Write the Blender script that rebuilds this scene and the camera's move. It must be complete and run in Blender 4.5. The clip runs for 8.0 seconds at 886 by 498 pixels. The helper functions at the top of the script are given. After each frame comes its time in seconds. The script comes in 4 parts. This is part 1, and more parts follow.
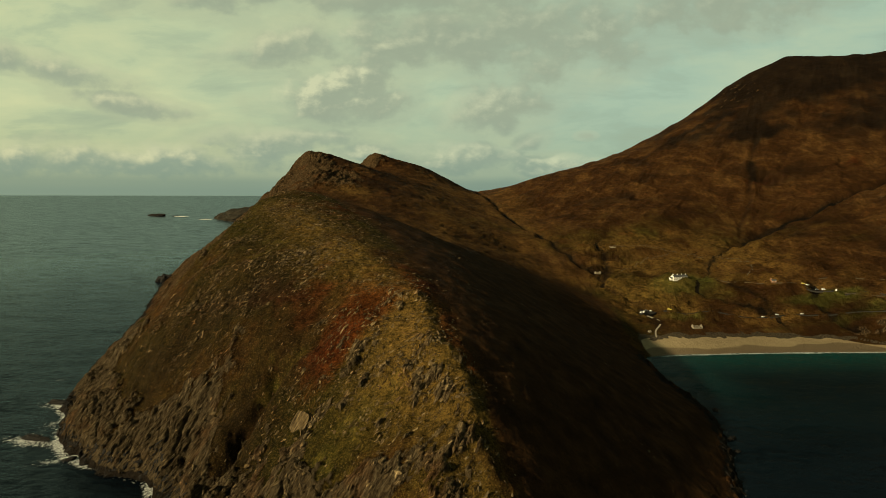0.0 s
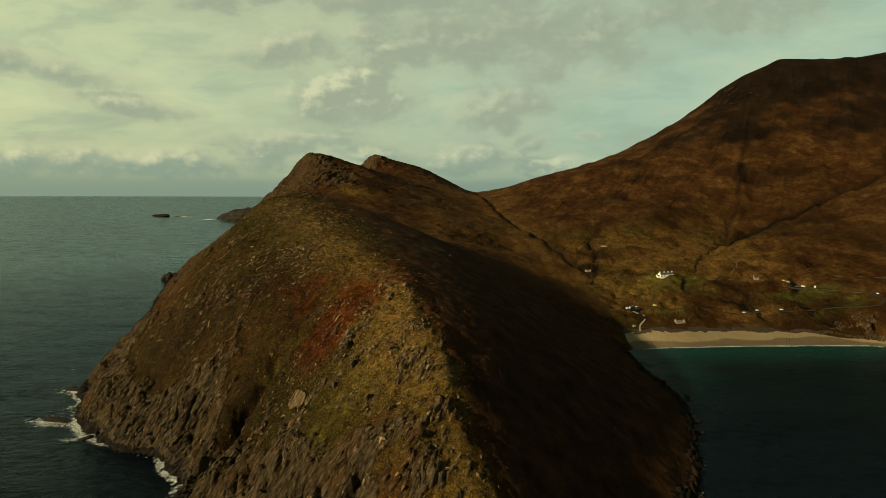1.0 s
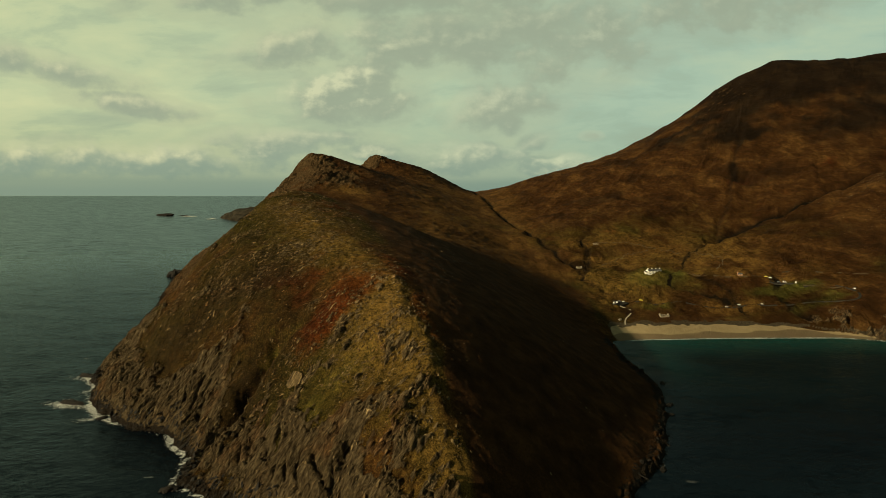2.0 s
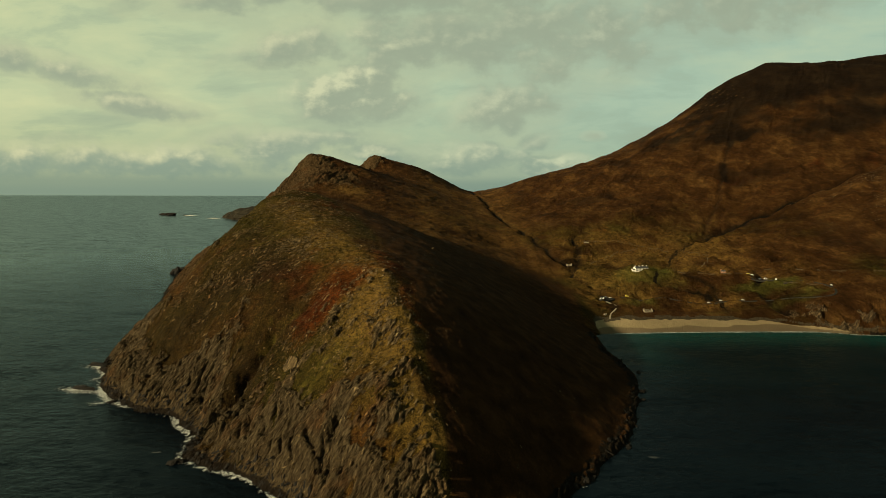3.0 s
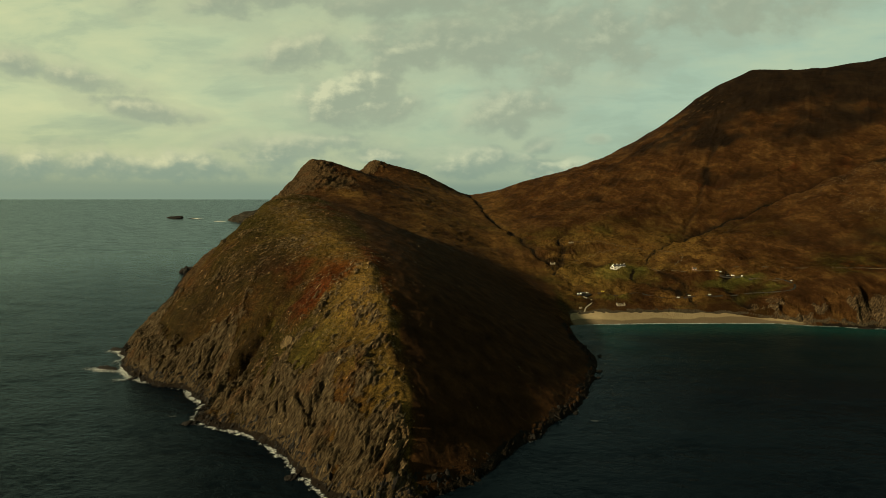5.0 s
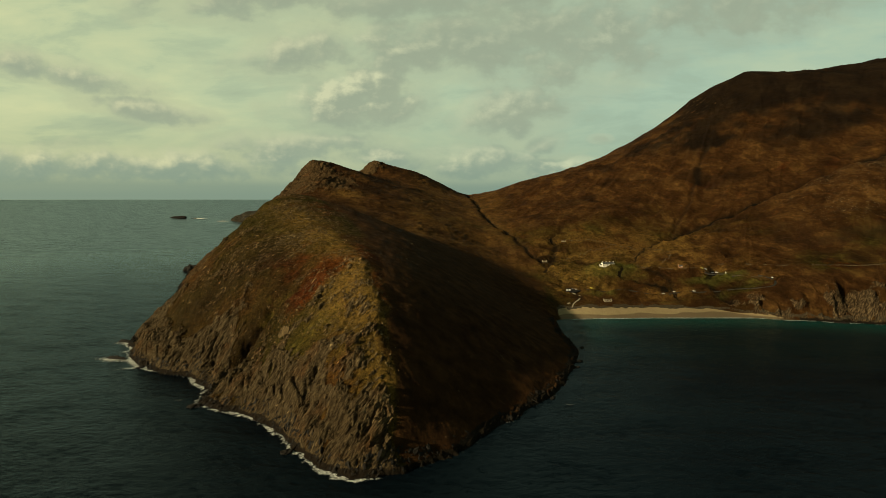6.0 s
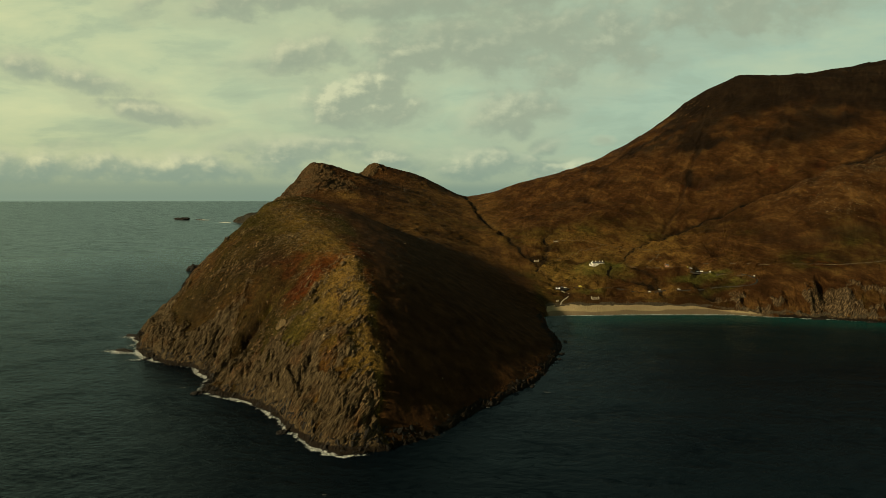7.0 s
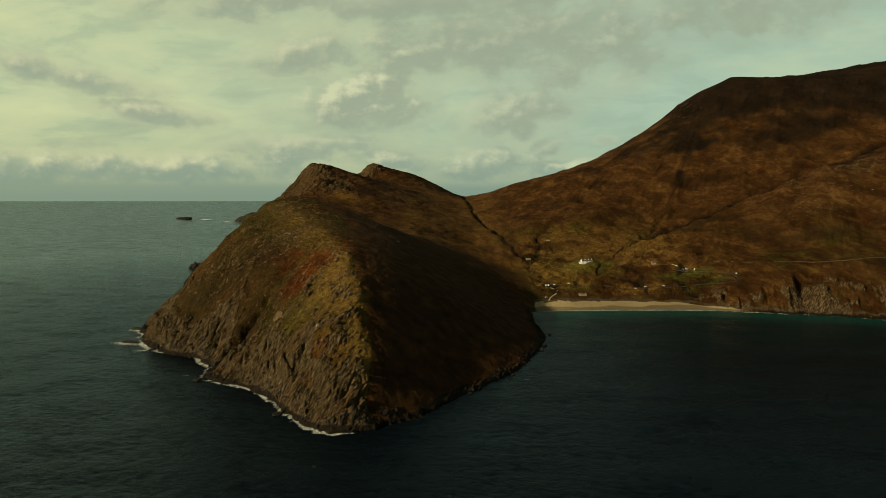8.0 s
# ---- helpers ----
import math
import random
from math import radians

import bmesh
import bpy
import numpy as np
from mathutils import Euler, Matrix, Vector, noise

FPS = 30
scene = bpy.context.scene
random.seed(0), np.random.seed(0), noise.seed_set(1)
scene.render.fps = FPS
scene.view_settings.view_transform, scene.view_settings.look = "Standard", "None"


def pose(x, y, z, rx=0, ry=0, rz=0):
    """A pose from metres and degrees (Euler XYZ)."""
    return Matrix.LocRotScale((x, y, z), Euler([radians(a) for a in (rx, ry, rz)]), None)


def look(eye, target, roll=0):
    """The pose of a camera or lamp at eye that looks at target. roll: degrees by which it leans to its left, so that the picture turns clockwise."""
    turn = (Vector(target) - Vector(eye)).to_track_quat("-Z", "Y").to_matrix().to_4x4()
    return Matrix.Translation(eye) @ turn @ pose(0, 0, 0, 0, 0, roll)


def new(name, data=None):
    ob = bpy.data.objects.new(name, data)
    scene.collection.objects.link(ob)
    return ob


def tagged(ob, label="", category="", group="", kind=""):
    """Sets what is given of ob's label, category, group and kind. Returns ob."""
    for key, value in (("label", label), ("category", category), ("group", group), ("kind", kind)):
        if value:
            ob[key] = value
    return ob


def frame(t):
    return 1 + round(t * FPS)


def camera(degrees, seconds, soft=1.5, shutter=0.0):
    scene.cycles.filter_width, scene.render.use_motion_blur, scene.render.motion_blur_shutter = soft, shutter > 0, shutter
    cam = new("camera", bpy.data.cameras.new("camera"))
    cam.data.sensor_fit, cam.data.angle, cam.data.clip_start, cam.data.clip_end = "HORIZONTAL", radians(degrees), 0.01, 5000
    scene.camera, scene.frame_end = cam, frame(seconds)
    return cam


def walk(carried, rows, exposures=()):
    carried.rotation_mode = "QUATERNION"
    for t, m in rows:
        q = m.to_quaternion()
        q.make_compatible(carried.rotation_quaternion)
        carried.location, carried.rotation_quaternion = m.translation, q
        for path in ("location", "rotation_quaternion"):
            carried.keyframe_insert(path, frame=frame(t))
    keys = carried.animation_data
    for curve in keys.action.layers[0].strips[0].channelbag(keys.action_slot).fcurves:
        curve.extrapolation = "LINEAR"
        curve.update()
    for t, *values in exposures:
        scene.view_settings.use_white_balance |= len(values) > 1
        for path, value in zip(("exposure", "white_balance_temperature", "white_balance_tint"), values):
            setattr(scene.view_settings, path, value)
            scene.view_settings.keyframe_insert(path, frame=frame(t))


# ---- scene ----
cam = camera(78, 8.0, soft=0.62)
PATH = [
    (0.0, pose(-0.00, -0.00, 183.00, 84.118, 0.0, 0.000) @ pose(0, 0, 0, 0, 0, 0.293)),
    (0.5, pose(5.78, -16.53, 183.02, 84.162, 0.0, 0.129) @ pose(0, 0, 0, 0, 0, 0.279)),
    (1.0, pose(11.64, -33.23, 182.95, 84.195, 0.0, 0.242) @ pose(0, 0, 0, 0, 0, 0.281)),
    (1.5, pose(17.83, -49.86, 182.82, 84.144, 0.0, 0.420) @ pose(0, 0, 0, 0, 0, 0.238)),
    (3.0, pose(37.39, -98.75, 182.39, 84.139, 0.0, 0.679) @ pose(0, 0, 0, 0, 0, 0.304)),
    (3.5, pose(43.94, -114.98, 182.39, 84.224, 0.0, 0.807) @ pose(0, 0, 0, 0, 0, 0.278)),
    (4.0, pose(50.55, -131.81, 182.37, 84.397, 0.0, 0.894) @ pose(0, 0, 0, 0, 0, 0.281)),
    (4.5, pose(57.49, -149.18, 182.28, 84.485, 0.0, 1.043) @ pose(0, 0, 0, 0, 0, 0.230)),
    (6.0, pose(80.57, -201.08, 182.00, 84.492, 0.0, 1.460) @ pose(0, 0, 0, 0, 0, 0.143)),
    (6.5, pose(88.61, -218.29, 181.97, 84.593, 0.0, 1.600) @ pose(0, 0, 0, 0, 0, 0.112)),
    (7.0, pose(96.81, -235.62, 181.94, 84.657, 0.0, 1.712) @ pose(0, 0, 0, 0, 0, 0.130)),
    (7.5, pose(105.14, -253.06, 181.89, 84.664, 0.0, 1.802) @ pose(0, 0, 0, 0, 0, 0.116)),
    (8.0, pose(113.64, -270.50, 181.83, 84.654, 0.0, 1.897) @ pose(0, 0, 0, 0, 0, 0.143)),
]
walk(cam, PATH, [(0.0, 0.35), (8.0, 0.35)])

# ---- world and sun ----
SUN_AZ, SUN_EL = radians(-120.5), radians(21.0)     # azimuth from +y towards +x, height above the horizon


def nd(tree, kind, **values):
    """A node with its properties and input values."""
    n = tree.nodes.new(kind)
    for key, value in values.items():
        if key.startswith("i_"):
            k = key[2:]
            n.inputs[int(k) if k.isdigit() else k.replace("_", " ")].default_value = value
        else:
            setattr(n, key, value)
    return n


def ramp(tree, src, stops, interp="LINEAR"):
    n = tree.nodes.new("ShaderNodeValToRGB")
    n.color_ramp.interpolation = interp
    els = n.color_ramp.elements
    while len(els) < len(stops):
        els.new(0.5)
    for e, (p, c) in zip(els, stops):
        e.position = p
        e.color = (c, c, c, 1) if isinstance(c, (int, float)) else (*c, 1)
    tree.links.new(src, n.inputs[0])
    return n.outputs[0]


def mix(tree, fac, a, b, blend="MIX"):
    n = tree.nodes.new("ShaderNodeMix")
    n.data_type, n.blend_type = "RGBA", blend
    for sock, v in ((n.inputs[0], fac), (n.inputs[6], a), (n.inputs[7], b)):
        if hasattr(v, "is_output"):
            tree.links.new(v, sock)
        elif isinstance(v, tuple):
            sock.default_value = (*v, 1)
        else:
            sock.default_value = v
    return n.outputs[2]


def calc(tree, op, a, b=0.0, clamp=False):
    n = tree.nodes.new("ShaderNodeMath")
    n.operation, n.use_clamp = op, clamp
    for sock, v in ((n.inputs[0], a), (n.inputs[1], b)):
        if hasattr(v, "is_output"):
            tree.links.new(v, sock)
        else:
            sock.default_value = v
    return n.outputs[0]


def noise_tex(tree, vec, scale, detail=6.0, rough=0.55, lac=2.0, dist=0.0):
    n = nd(tree, "ShaderNodeTexNoise", i_Scale=scale, i_Detail=detail, i_Roughness=rough, i_Lacunarity=lac, i_Distortion=dist)
    tree.links.new(vec, n.inputs["Vector"])
    return n.outputs["Fac"]


def mapping(tree, vec, scale=(1, 1, 1), rot=(0, 0, 0), loc=(0, 0, 0)):
    n = tree.nodes.new("ShaderNodeMapping")
    n.inputs["Scale"].default_value, n.inputs["Rotation"].default_value, n.inputs["Location"].default_value = scale, rot, loc
    tree.links.new(vec, n.inputs["Vector"])
    return n.outputs[0]


# clouds ahead: sideways and upward tangent from the y axis, half width, half height, tilt, how much cream light they catch
CLOUDS = [(0.014, 0.268, 0.33, 0.058, 0.00, 0.25), (0.180, 0.256, 0.17, 0.062, 0.00, 0.35), (0.284, 0.270, 0.095, 0.070, 0.20, 0.55), (-0.203, 0.262, 0.19, 0.042, 0.08, 0.50), (0.12, 0.31, 0.26, 0.055, 0.0, 0.2),
          (0.004, 0.350, 0.28, 0.050, 0.00, 0.10), (-0.40, 0.350, 0.19, 0.036, 0.00, 0.40), (0.50, 0.345, 0.20, 0.056, 0.06, 0.10), (0.41, 0.335, 0.09, 0.040, 0.10, 0.10),
          (-0.182, 0.178, 0.135, 0.058, 0.00, 1.0), (-0.115, 0.160, 0.065, 0.034, 0.20, 0.7), (0.092, 0.152, 0.092, 0.046, 0.10, 0.45), (0.110, 0.128, 0.038, 0.032, 0.00, 0.1),
          (0.155, 0.094, 0.036, 0.018, 0.10, 0.15), (0.255, 0.102, 0.021, 0.009, 0.00, 0.0), (-0.706, 0.218, 0.15, 0.026, -0.22, 0.4), (-0.565, 0.155, 0.10, 0.024, -0.15, 0.4),
          (-0.741, 0.056, 0.17, 0.034, 0.00, 0.55), (-0.50, 0.052, 0.24, 0.032, 0.00, 0.55), (-0.352, 0.066, 0.07, 0.022, 0.00, 0.7), (0.035, 0.060, 0.12, 0.030, 0.00, 0.5), (-0.28, 0.088, 0.16, 0.026, 0.00, 0.35),
          (0.190, 0.046, 0.10, 0.024, 0.00, 0.7), (-0.17, 0.070, 0.10, 0.020, 0.00, 0.5)]


def build_world():
    world = bpy.data.worlds.new("evening_sky")
    scene.world = world
    world.use_nodes = True
    t = world.node_tree
    t.nodes.clear()
    co = t.nodes.new("ShaderNodeTexCoord").outputs["Generated"]
    sky = nd(t, "ShaderNodeTexSky", sky_type="NISHITA", sun_disc=False, sun_elevation=SUN_EL, sun_rotation=SUN_AZ, altitude=180.0)
    sep = t.nodes.new("ShaderNodeSeparateXYZ")
    t.links.new(co, sep.inputs[0])
    x, y, z = sep.outputs
    up = calc(t, "MAXIMUM", z, 0.0)
    ahead = calc(t, "MAXIMUM", y, 0.05)
    u, v = calc(t, "DIVIDE", x, ahead), calc(t, "DIVIDE", up, ahead)
    comb = t.nodes.new("ShaderNodeCombineXYZ")
    t.links.new(u, comb.inputs[0])
    t.links.new(v, comb.inputs[1])
    uv = comb.outputs[0]

    def vec2(a, b):
        c = t.nodes.new("ShaderNodeCombineXYZ")
        t.links.new(a, c.inputs[0])
        t.links.new(b, c.inputs[1])
        return c.outputs[0]

    def puffs(du, dv):
        at = vec2(calc(t, "ADD", u, du), calc(t, "ADD", v, dv))
        wide = noise_tex(t, mapping(t, at, (10, 14, 1), (0, 0, 0.12), (2.0, 5.0, 0)), 1.0, 10, 0.55, dist=0.12)
        fine = noise_tex(t, mapping(t, at, (34, 46, 1), (0, 0, 0.1), (4.0, 1.0, 0)), 1.0, 7, 0.62)
        return calc(t, "ADD", calc(t, "MULTIPLY", calc(t, "SUBTRACT", wide, 0.5), 5.2), calc(t, "MULTIPLY", calc(t, "SUBTRACT", fine, 0.5), 0.8))

    def shapes(du, dv):
        uu, vv = calc(t, "ADD", u, du), calc(t, "ADD", v, dv)
        best, gold = None, None
        for cu, cv, ru, rv, tilt, cream_ in CLOUDS:
            a, b = calc(t, "SUBTRACT", uu, cu), calc(t, "SUBTRACT", vv, cv)
            b = calc(t, "DIVIDE", calc(t, "SUBTRACT", b, calc(t, "MULTIPLY", a, tilt)), rv)
            a = calc(t, "DIVIDE", a, ru)
            e = calc(t, "SUBTRACT", 1.0, calc(t, "ADD", calc(t, "MULTIPLY", a, a), calc(t, "MULTIPLY", b, b)))
            g = calc(t, "MULTIPLY", calc(t, "MAXIMUM", calc(t, "ADD", e, 0.6), 0.0), cream_)
            best = e if best is None else calc(t, "MAXIMUM", best, e)
            gold = g if gold is None else calc(t, "MAXIMUM", gold, g)
        return calc(t, "MAXIMUM", best, -2.2), gold

    shape, gold = shapes(0, 0)
    sunward, _ = shapes(-0.016, 0.014)
    wob, wob_sun = puffs(0, 0), puffs(-0.011, 0.010)
    body = calc(t, "ADD", calc(t, "MULTIPLY", shape, 1.15), calc(t, "ADD", wob, 0.25))
    cover = ramp(t, calc(t, "ADD", calc(t, "MULTIPLY", body, 0.25), 0.42), [(0.10, 0), (0.42, 0.45), (0.80, 1)], "EASE")
    edge = calc(t, "SUBTRACT", calc(t, "ADD", shape, wob), calc(t, "ADD", sunward, wob_sun))
    edge = ramp(t, calc(t, "ADD", calc(t, "MULTIPLY", edge, 0.42), 0.35), [(0.26, 0), (1.0, 1)], "EASE")
    # thin high veil, streaked; warmer and brighter towards the low sun
    west = ramp(t, calc(t, "ADD", calc(t, "MULTIPLY", x, -0.8), 0.5), [(0.25, 0.0), (1.0, 1.0)])
    streak = noise_tex(t, mapping(t, uv, (3.6, 13, 1), (0, 0, 0.22)), 1.0, 9, 0.58, dist=0.3)
    veil = mix(t, west, (0.36, 0.48, 0.375), (0.50, 0.555, 0.34))
    veil = mix(t, ramp(t, streak, [(0.42, 0.0), (0.64, 0.85)]), veil, mix(t, west, (0.46, 0.54, 0.38), (0.64, 0.645, 0.37)))
    veil = mix(t, ramp(t, streak, [(0.30, 0.75), (0.47, 0.0)]), veil, (0.335, 0.395, 0.285))
    veil = mix(t, 1.0, veil, ramp(t, v, [(0.02, 0.82), (0.17, 1.0)]), "MULTIPLY")
    # clouds: grey undersides, cream where the sun reaches them
    under = mix(t, ramp(t, v, [(0.03, 0.0), (0.14, 1.0)]), (0.24, 0.315, 0.262), (0.322, 0.360, 0.264))
    thin = mix(t, west, (0.37, 0.425, 0.315), (0.44, 0.465, 0.30))
    cloud = mix(t, ramp(t, body, [(0.0, 0.0), (1.0, 1.0)], "EASE"), thin, under)
    cream = mix(t, west, (0.57, 0.595, 0.42), (0.67, 0.64, 0.40))
    cloud = mix(t, calc(t, "MULTIPLY", edge, calc(t, "ADD", calc(t, "MULTIPLY", gold, 0.95), 0.28), True), cloud, cream)
    col = mix(t, calc(t, "MULTIPLY", cover, 0.92), veil, cloud)
    low = ramp(t, up, [(0.0, 1.0), (0.014, 0.9), (0.034, 0.35), (0.060, 0.0)], "EASE")
    col = mix(t, low, col, mix(t, west, (0.185, 0.27, 0.235), (0.225, 0.295, 0.23)))
    # the unseen sky above and behind is dimmed, to set reflections and fill
    overhead_dim = ramp(t, up, [(0.33, (1, 1, 1)), (0.40, (0.35, 0.36, 0.36)), (0.52, (0.20, 0.198, 0.195)), (0.70, (0.44, 0.43, 0.42)), (1.0, (0.62, 0.60, 0.58))], "EASE")
    col = mix(t, 1.0, col, overhead_dim, "MULTIPLY")
    col = mix(t, 1.0, col, (0.975, 1.01, 0.935), "MULTIPLY")
    back = ramp(t, y, [(0.0, (0.40, 0.42, 0.40)), (0.35, (1, 1, 1))], "EASE")
    col = mix(t, 1.0, col, back, "MULTIPLY")
    both = t.nodes.new("ShaderNodeAddShader")
    b1 = nd(t, "ShaderNodeBackground", i_Strength=0.005)
    b2 = nd(t, "ShaderNodeBackground", i_Strength=0.785)
    t.links.new(sky.outputs[0], b1.inputs[0])
    t.links.new(col, b2.inputs[0])
    t.links.new(b1.outputs[0], both.inputs[0])
    t.links.new(b2.outputs[0], both.inputs[1])
    t.links.new(both.outputs[0], t.nodes.new("ShaderNodeOutputWorld").inputs[0])


build_world()
sun = new("sun", bpy.data.lights.new("sun", "SUN"))
sun.data.energy, sun.data.angle, sun.data.color = 4.7, radians(1.6), (1.0, 0.82, 0.48)
sd = Vector((math.sin(SUN_AZ) * math.cos(SUN_EL), math.cos(SUN_AZ) * math.cos(SUN_EL), math.sin(SUN_EL)))
sun.matrix_world = look(sd * 3000, (0, 0, 0))

# ---- noise for the relief ----
def lattice(h):
    h = (h ^ (h >> np.uint32(13))) * np.uint32(1274126177)
    h = (h ^ (h >> np.uint32(16))) * np.uint32(2246822519)
    return ((h ^ (h >> np.uint32(15))) & np.uint32(0xFFFF)).astype(np.float32) / np.float32(32767.5) - np.float32(1)


def vnoise(x, y, z, seed=0):
    """Smooth value noise in -1..1; a plain number for z makes it flat and quicker."""
    flat = np.ndim(z) == 0
    axes = [np.asarray(c) for c in ((x, y) if flat else (x, y, z))]
    steps_ = (374761393, 668265263, 2147483647)
    base = np.uint32((seed * 974711 + (int(float(z) * 7919) if flat else 0)) & 0xFFFFFFFF)
    fade = []
    for c, k in zip(axes, steps_):
        i = np.floor(c)
        f = (c - i).astype(np.float32)
        fade.append(f * f * f * (f * (f * 6 - 15) + 10))
        base = base + i.astype(np.int64).astype(np.uint32) * np.uint32(k)
    out = 0.0
    for corner in range(1 << len(axes)):
        w, h = 1.0, base
        for a in range(len(axes)):
            if corner >> a & 1:
                w, h = w * fade[a], h + np.uint32(steps_[a])
            else:
                w = w * (1 - fade[a])
        out = out + w * lattice(h)
    return out


def fbm(x, y, z=0.0, octaves=5, gain=0.5, seed=0, ridged=False):
    out, amp, total, f = 0.0, 1.0, 0.0, 1.0
    for k in range(octaves):
        n = vnoise(x * f + 17.3 * k, y * f - 9.1 * k, z * f + 4.7 * k, seed + k)
        out = out + amp * ((1 - 2 * np.abs(n)) if ridged else n)
        total += amp
        amp, f = amp * gain, f * 2.03
    return out / total


def smooth(a, b, v):
    s = np.clip((v - a) / (b - a), 0, 1)
    return s * s * (3 - 2 * s)


# ---- the lie of the land: coast, crests, spurs and streams ----
COAST = [(-900, 2600), (-700, 1500), (-560, 1080), (-435, 770), (-380, 600), (-362, 550), (-330, 470), (-304, 420), (-290, 394),
         (-224, 339), (-189, 329), (-155, 297), (-142, 258), (-115, 243), (-88, 229), (-58, 207), (-37, 175), (-11, 150), (15, 137),
         (31, 138), (62, 155), (81, 170), (107, 213), (167, 285), (194, 340), (218, 402), (226, 444), (222, 527), (228, 600),
         (270, 610), (377, 620), (525, 626), (581, 611), (637, 601), (698, 587), (754, 562), (900, 525), (1200, 480), (2700, 420),
         (2700, 2800)]
SPINE = [(30, 150, 16), (31, 180, 36), (29, 212, 54), (9, 253, 79), (-8, 300, 98), (-21, 356, 115), (-50, 430, 130), (-102, 510, 146),
         (-160, 600, 168), (-203, 690, 183), (-238, 760, 168), (-268, 870, 156), (-298, 1000, 160), (-330, 1180, 182), (-352, 1330, 222), (-354, 1390, 262),
         (-352, 1421, 287), (-330, 1440, 284), (-302, 1600, 270), (-262, 1760, 256), (-262, 1838, 262), (-251, 1850, 286), (-243, 1858, 303), (-232, 1868, 315), (-172, 1936, 299),
         (-92, 2000, 279), (-10, 2060, 244), (60, 2110, 207), (122, 2150, 187)]
CREST = [(122, 2150, 187), (220, 1950, 203), (305, 1800, 234), (488, 1800, 279), (633, 1800, 331), (740, 1800, 396), (845, 1800, 466),
         (906, 1800, 523), (984, 1800, 572), (1055, 1800, 603), (1088, 1800, 620), (1126, 1800, 620), (1235, 1800, 610), (1410, 1800, 631),
         (1635, 1800, 668), (2600, 1750, 720)]
VALLEY = [(275, 660, 8), (284, 742, 18), (268, 820, 36), (255, 895, 50), (225, 1000, 72), (205, 1130, 95), (159, 1376, 126), (140, 1700, 168), (122, 2150, 189)]
SADDLE = [(-285, 1478, 276), (-257, 1507, 266), (-227, 1528, 252), (-190, 1590, 244), (-214, 1583, 250), (-240, 1700, 252), (-222, 1790, 256), (-160, 1640, 236), (-150, 1780, 250)]
WEST_SLOPE = [(-27, 219, 50), (-14, 254, 71), (-58, 254, 53), (-111, 285, 27), (-159, 337, 21), (-162, 352, 51), (-130, 365, 88), (-177, 440, 110), (-20, 236, 67), (-24, 214, 53)]
WEST_EDGE = [(-176, 324, 9), (-288, 428, 15), (-290, 469, 26), (-262, 480, 74), (-231, 500, 111), (-223, 520, 131), (-206, 560, 154), (-215, 640, 172)]
CLIFF_EDGE = [(-300, 760, 110), (-360, 900, 100), (-400, 1100, 110), (-395, 1330, 205), (-450, 1420, 150)]
EAST_SLOPE = [(-130, 860, 138), (-20, 880, 112), (60, 900, 90), (100, 300, 40), (110, 420, 58), (90, 560, 75), (140, 700, 62), (204, 853, 37), (148, 1026, 71), (52, 1059, 116), (-60, 1060, 143), (-165, 1032, 159), (-154, 1111, 175)]
BENCH = [(337, 671, 11), (403, 694, 10), (518, 654, 5), (570, 660, 30), (652, 639, 45), (720, 625, 48), (800, 600, 55), (1100, 560, 60)]
FIELDS = [(372, 850, 50), (426, 1003, 75), (337, 953, 55), (305, 1100, 112), (428, 1134, 141), (615, 1285, 195), (1003, 1372, 376)]
ROAD_LINE = [(340, 742, 20), (485, 801, 53), (604, 793, 67), (653, 769, 70), (734, 784, 90), (900, 800, 140)]
STREAM = [(600, 1105, 118), (621, 1063, 113), (851, 1100, 199), (1050, 1130, 275), (1350, 1180, 390)]
SHOULDER = [(912, 988, 247), (916, 860, 185), (1100, 850, 240), (1300, 1000, 370), (1900, 1000, 470)]
FAR_EDGE = [(122, 2300, 120), (900, 2400, 250), (2600, 2600, 400)]
WEST_HOLLOW = [(-300, 540, 38), (-285, 600, 68), (-300, 690, 70), (-340, 800, 60)]


def along(line, step):
    pts = np.array(line, float)
    out = []
    for a, b in zip(pts[:-1], pts[1:]):
        n = max(1, int(np.hypot(*(b - a)[:2]) / step))
        out.append(a + (b - a) * np.linspace(0, 1, n, endpoint=False)[:, None])
    out.append(pts[-1:])
    return np.concatenate(out)


def coast_distance(x, y):
    """Metres from the waterline, positive on land."""
    c = np.array(COAST, float)
    best = np.full(x.shape, 1e9)
    inside = np.zeros(x.shape, bool)
    for (ax, ay), (bx, by) in zip(c, np.roll(c, -1, 0)):
        dx, dy = bx - ax, by - ay
        k = np.clip(((x - ax) * dx + (y - ay) * dy) / (dx * dx + dy * dy), 0, 1)
        best = np.minimum(best, (x - ax - k * dx) ** 2 + (y - ay - k * dy) ** 2)
        if dy:
            inside ^= ((ay > y) != (by > y)) & (x < ax + (y - ay) * dx / dy)
    return np.sqrt(best) * np.where(inside, 1, -1)


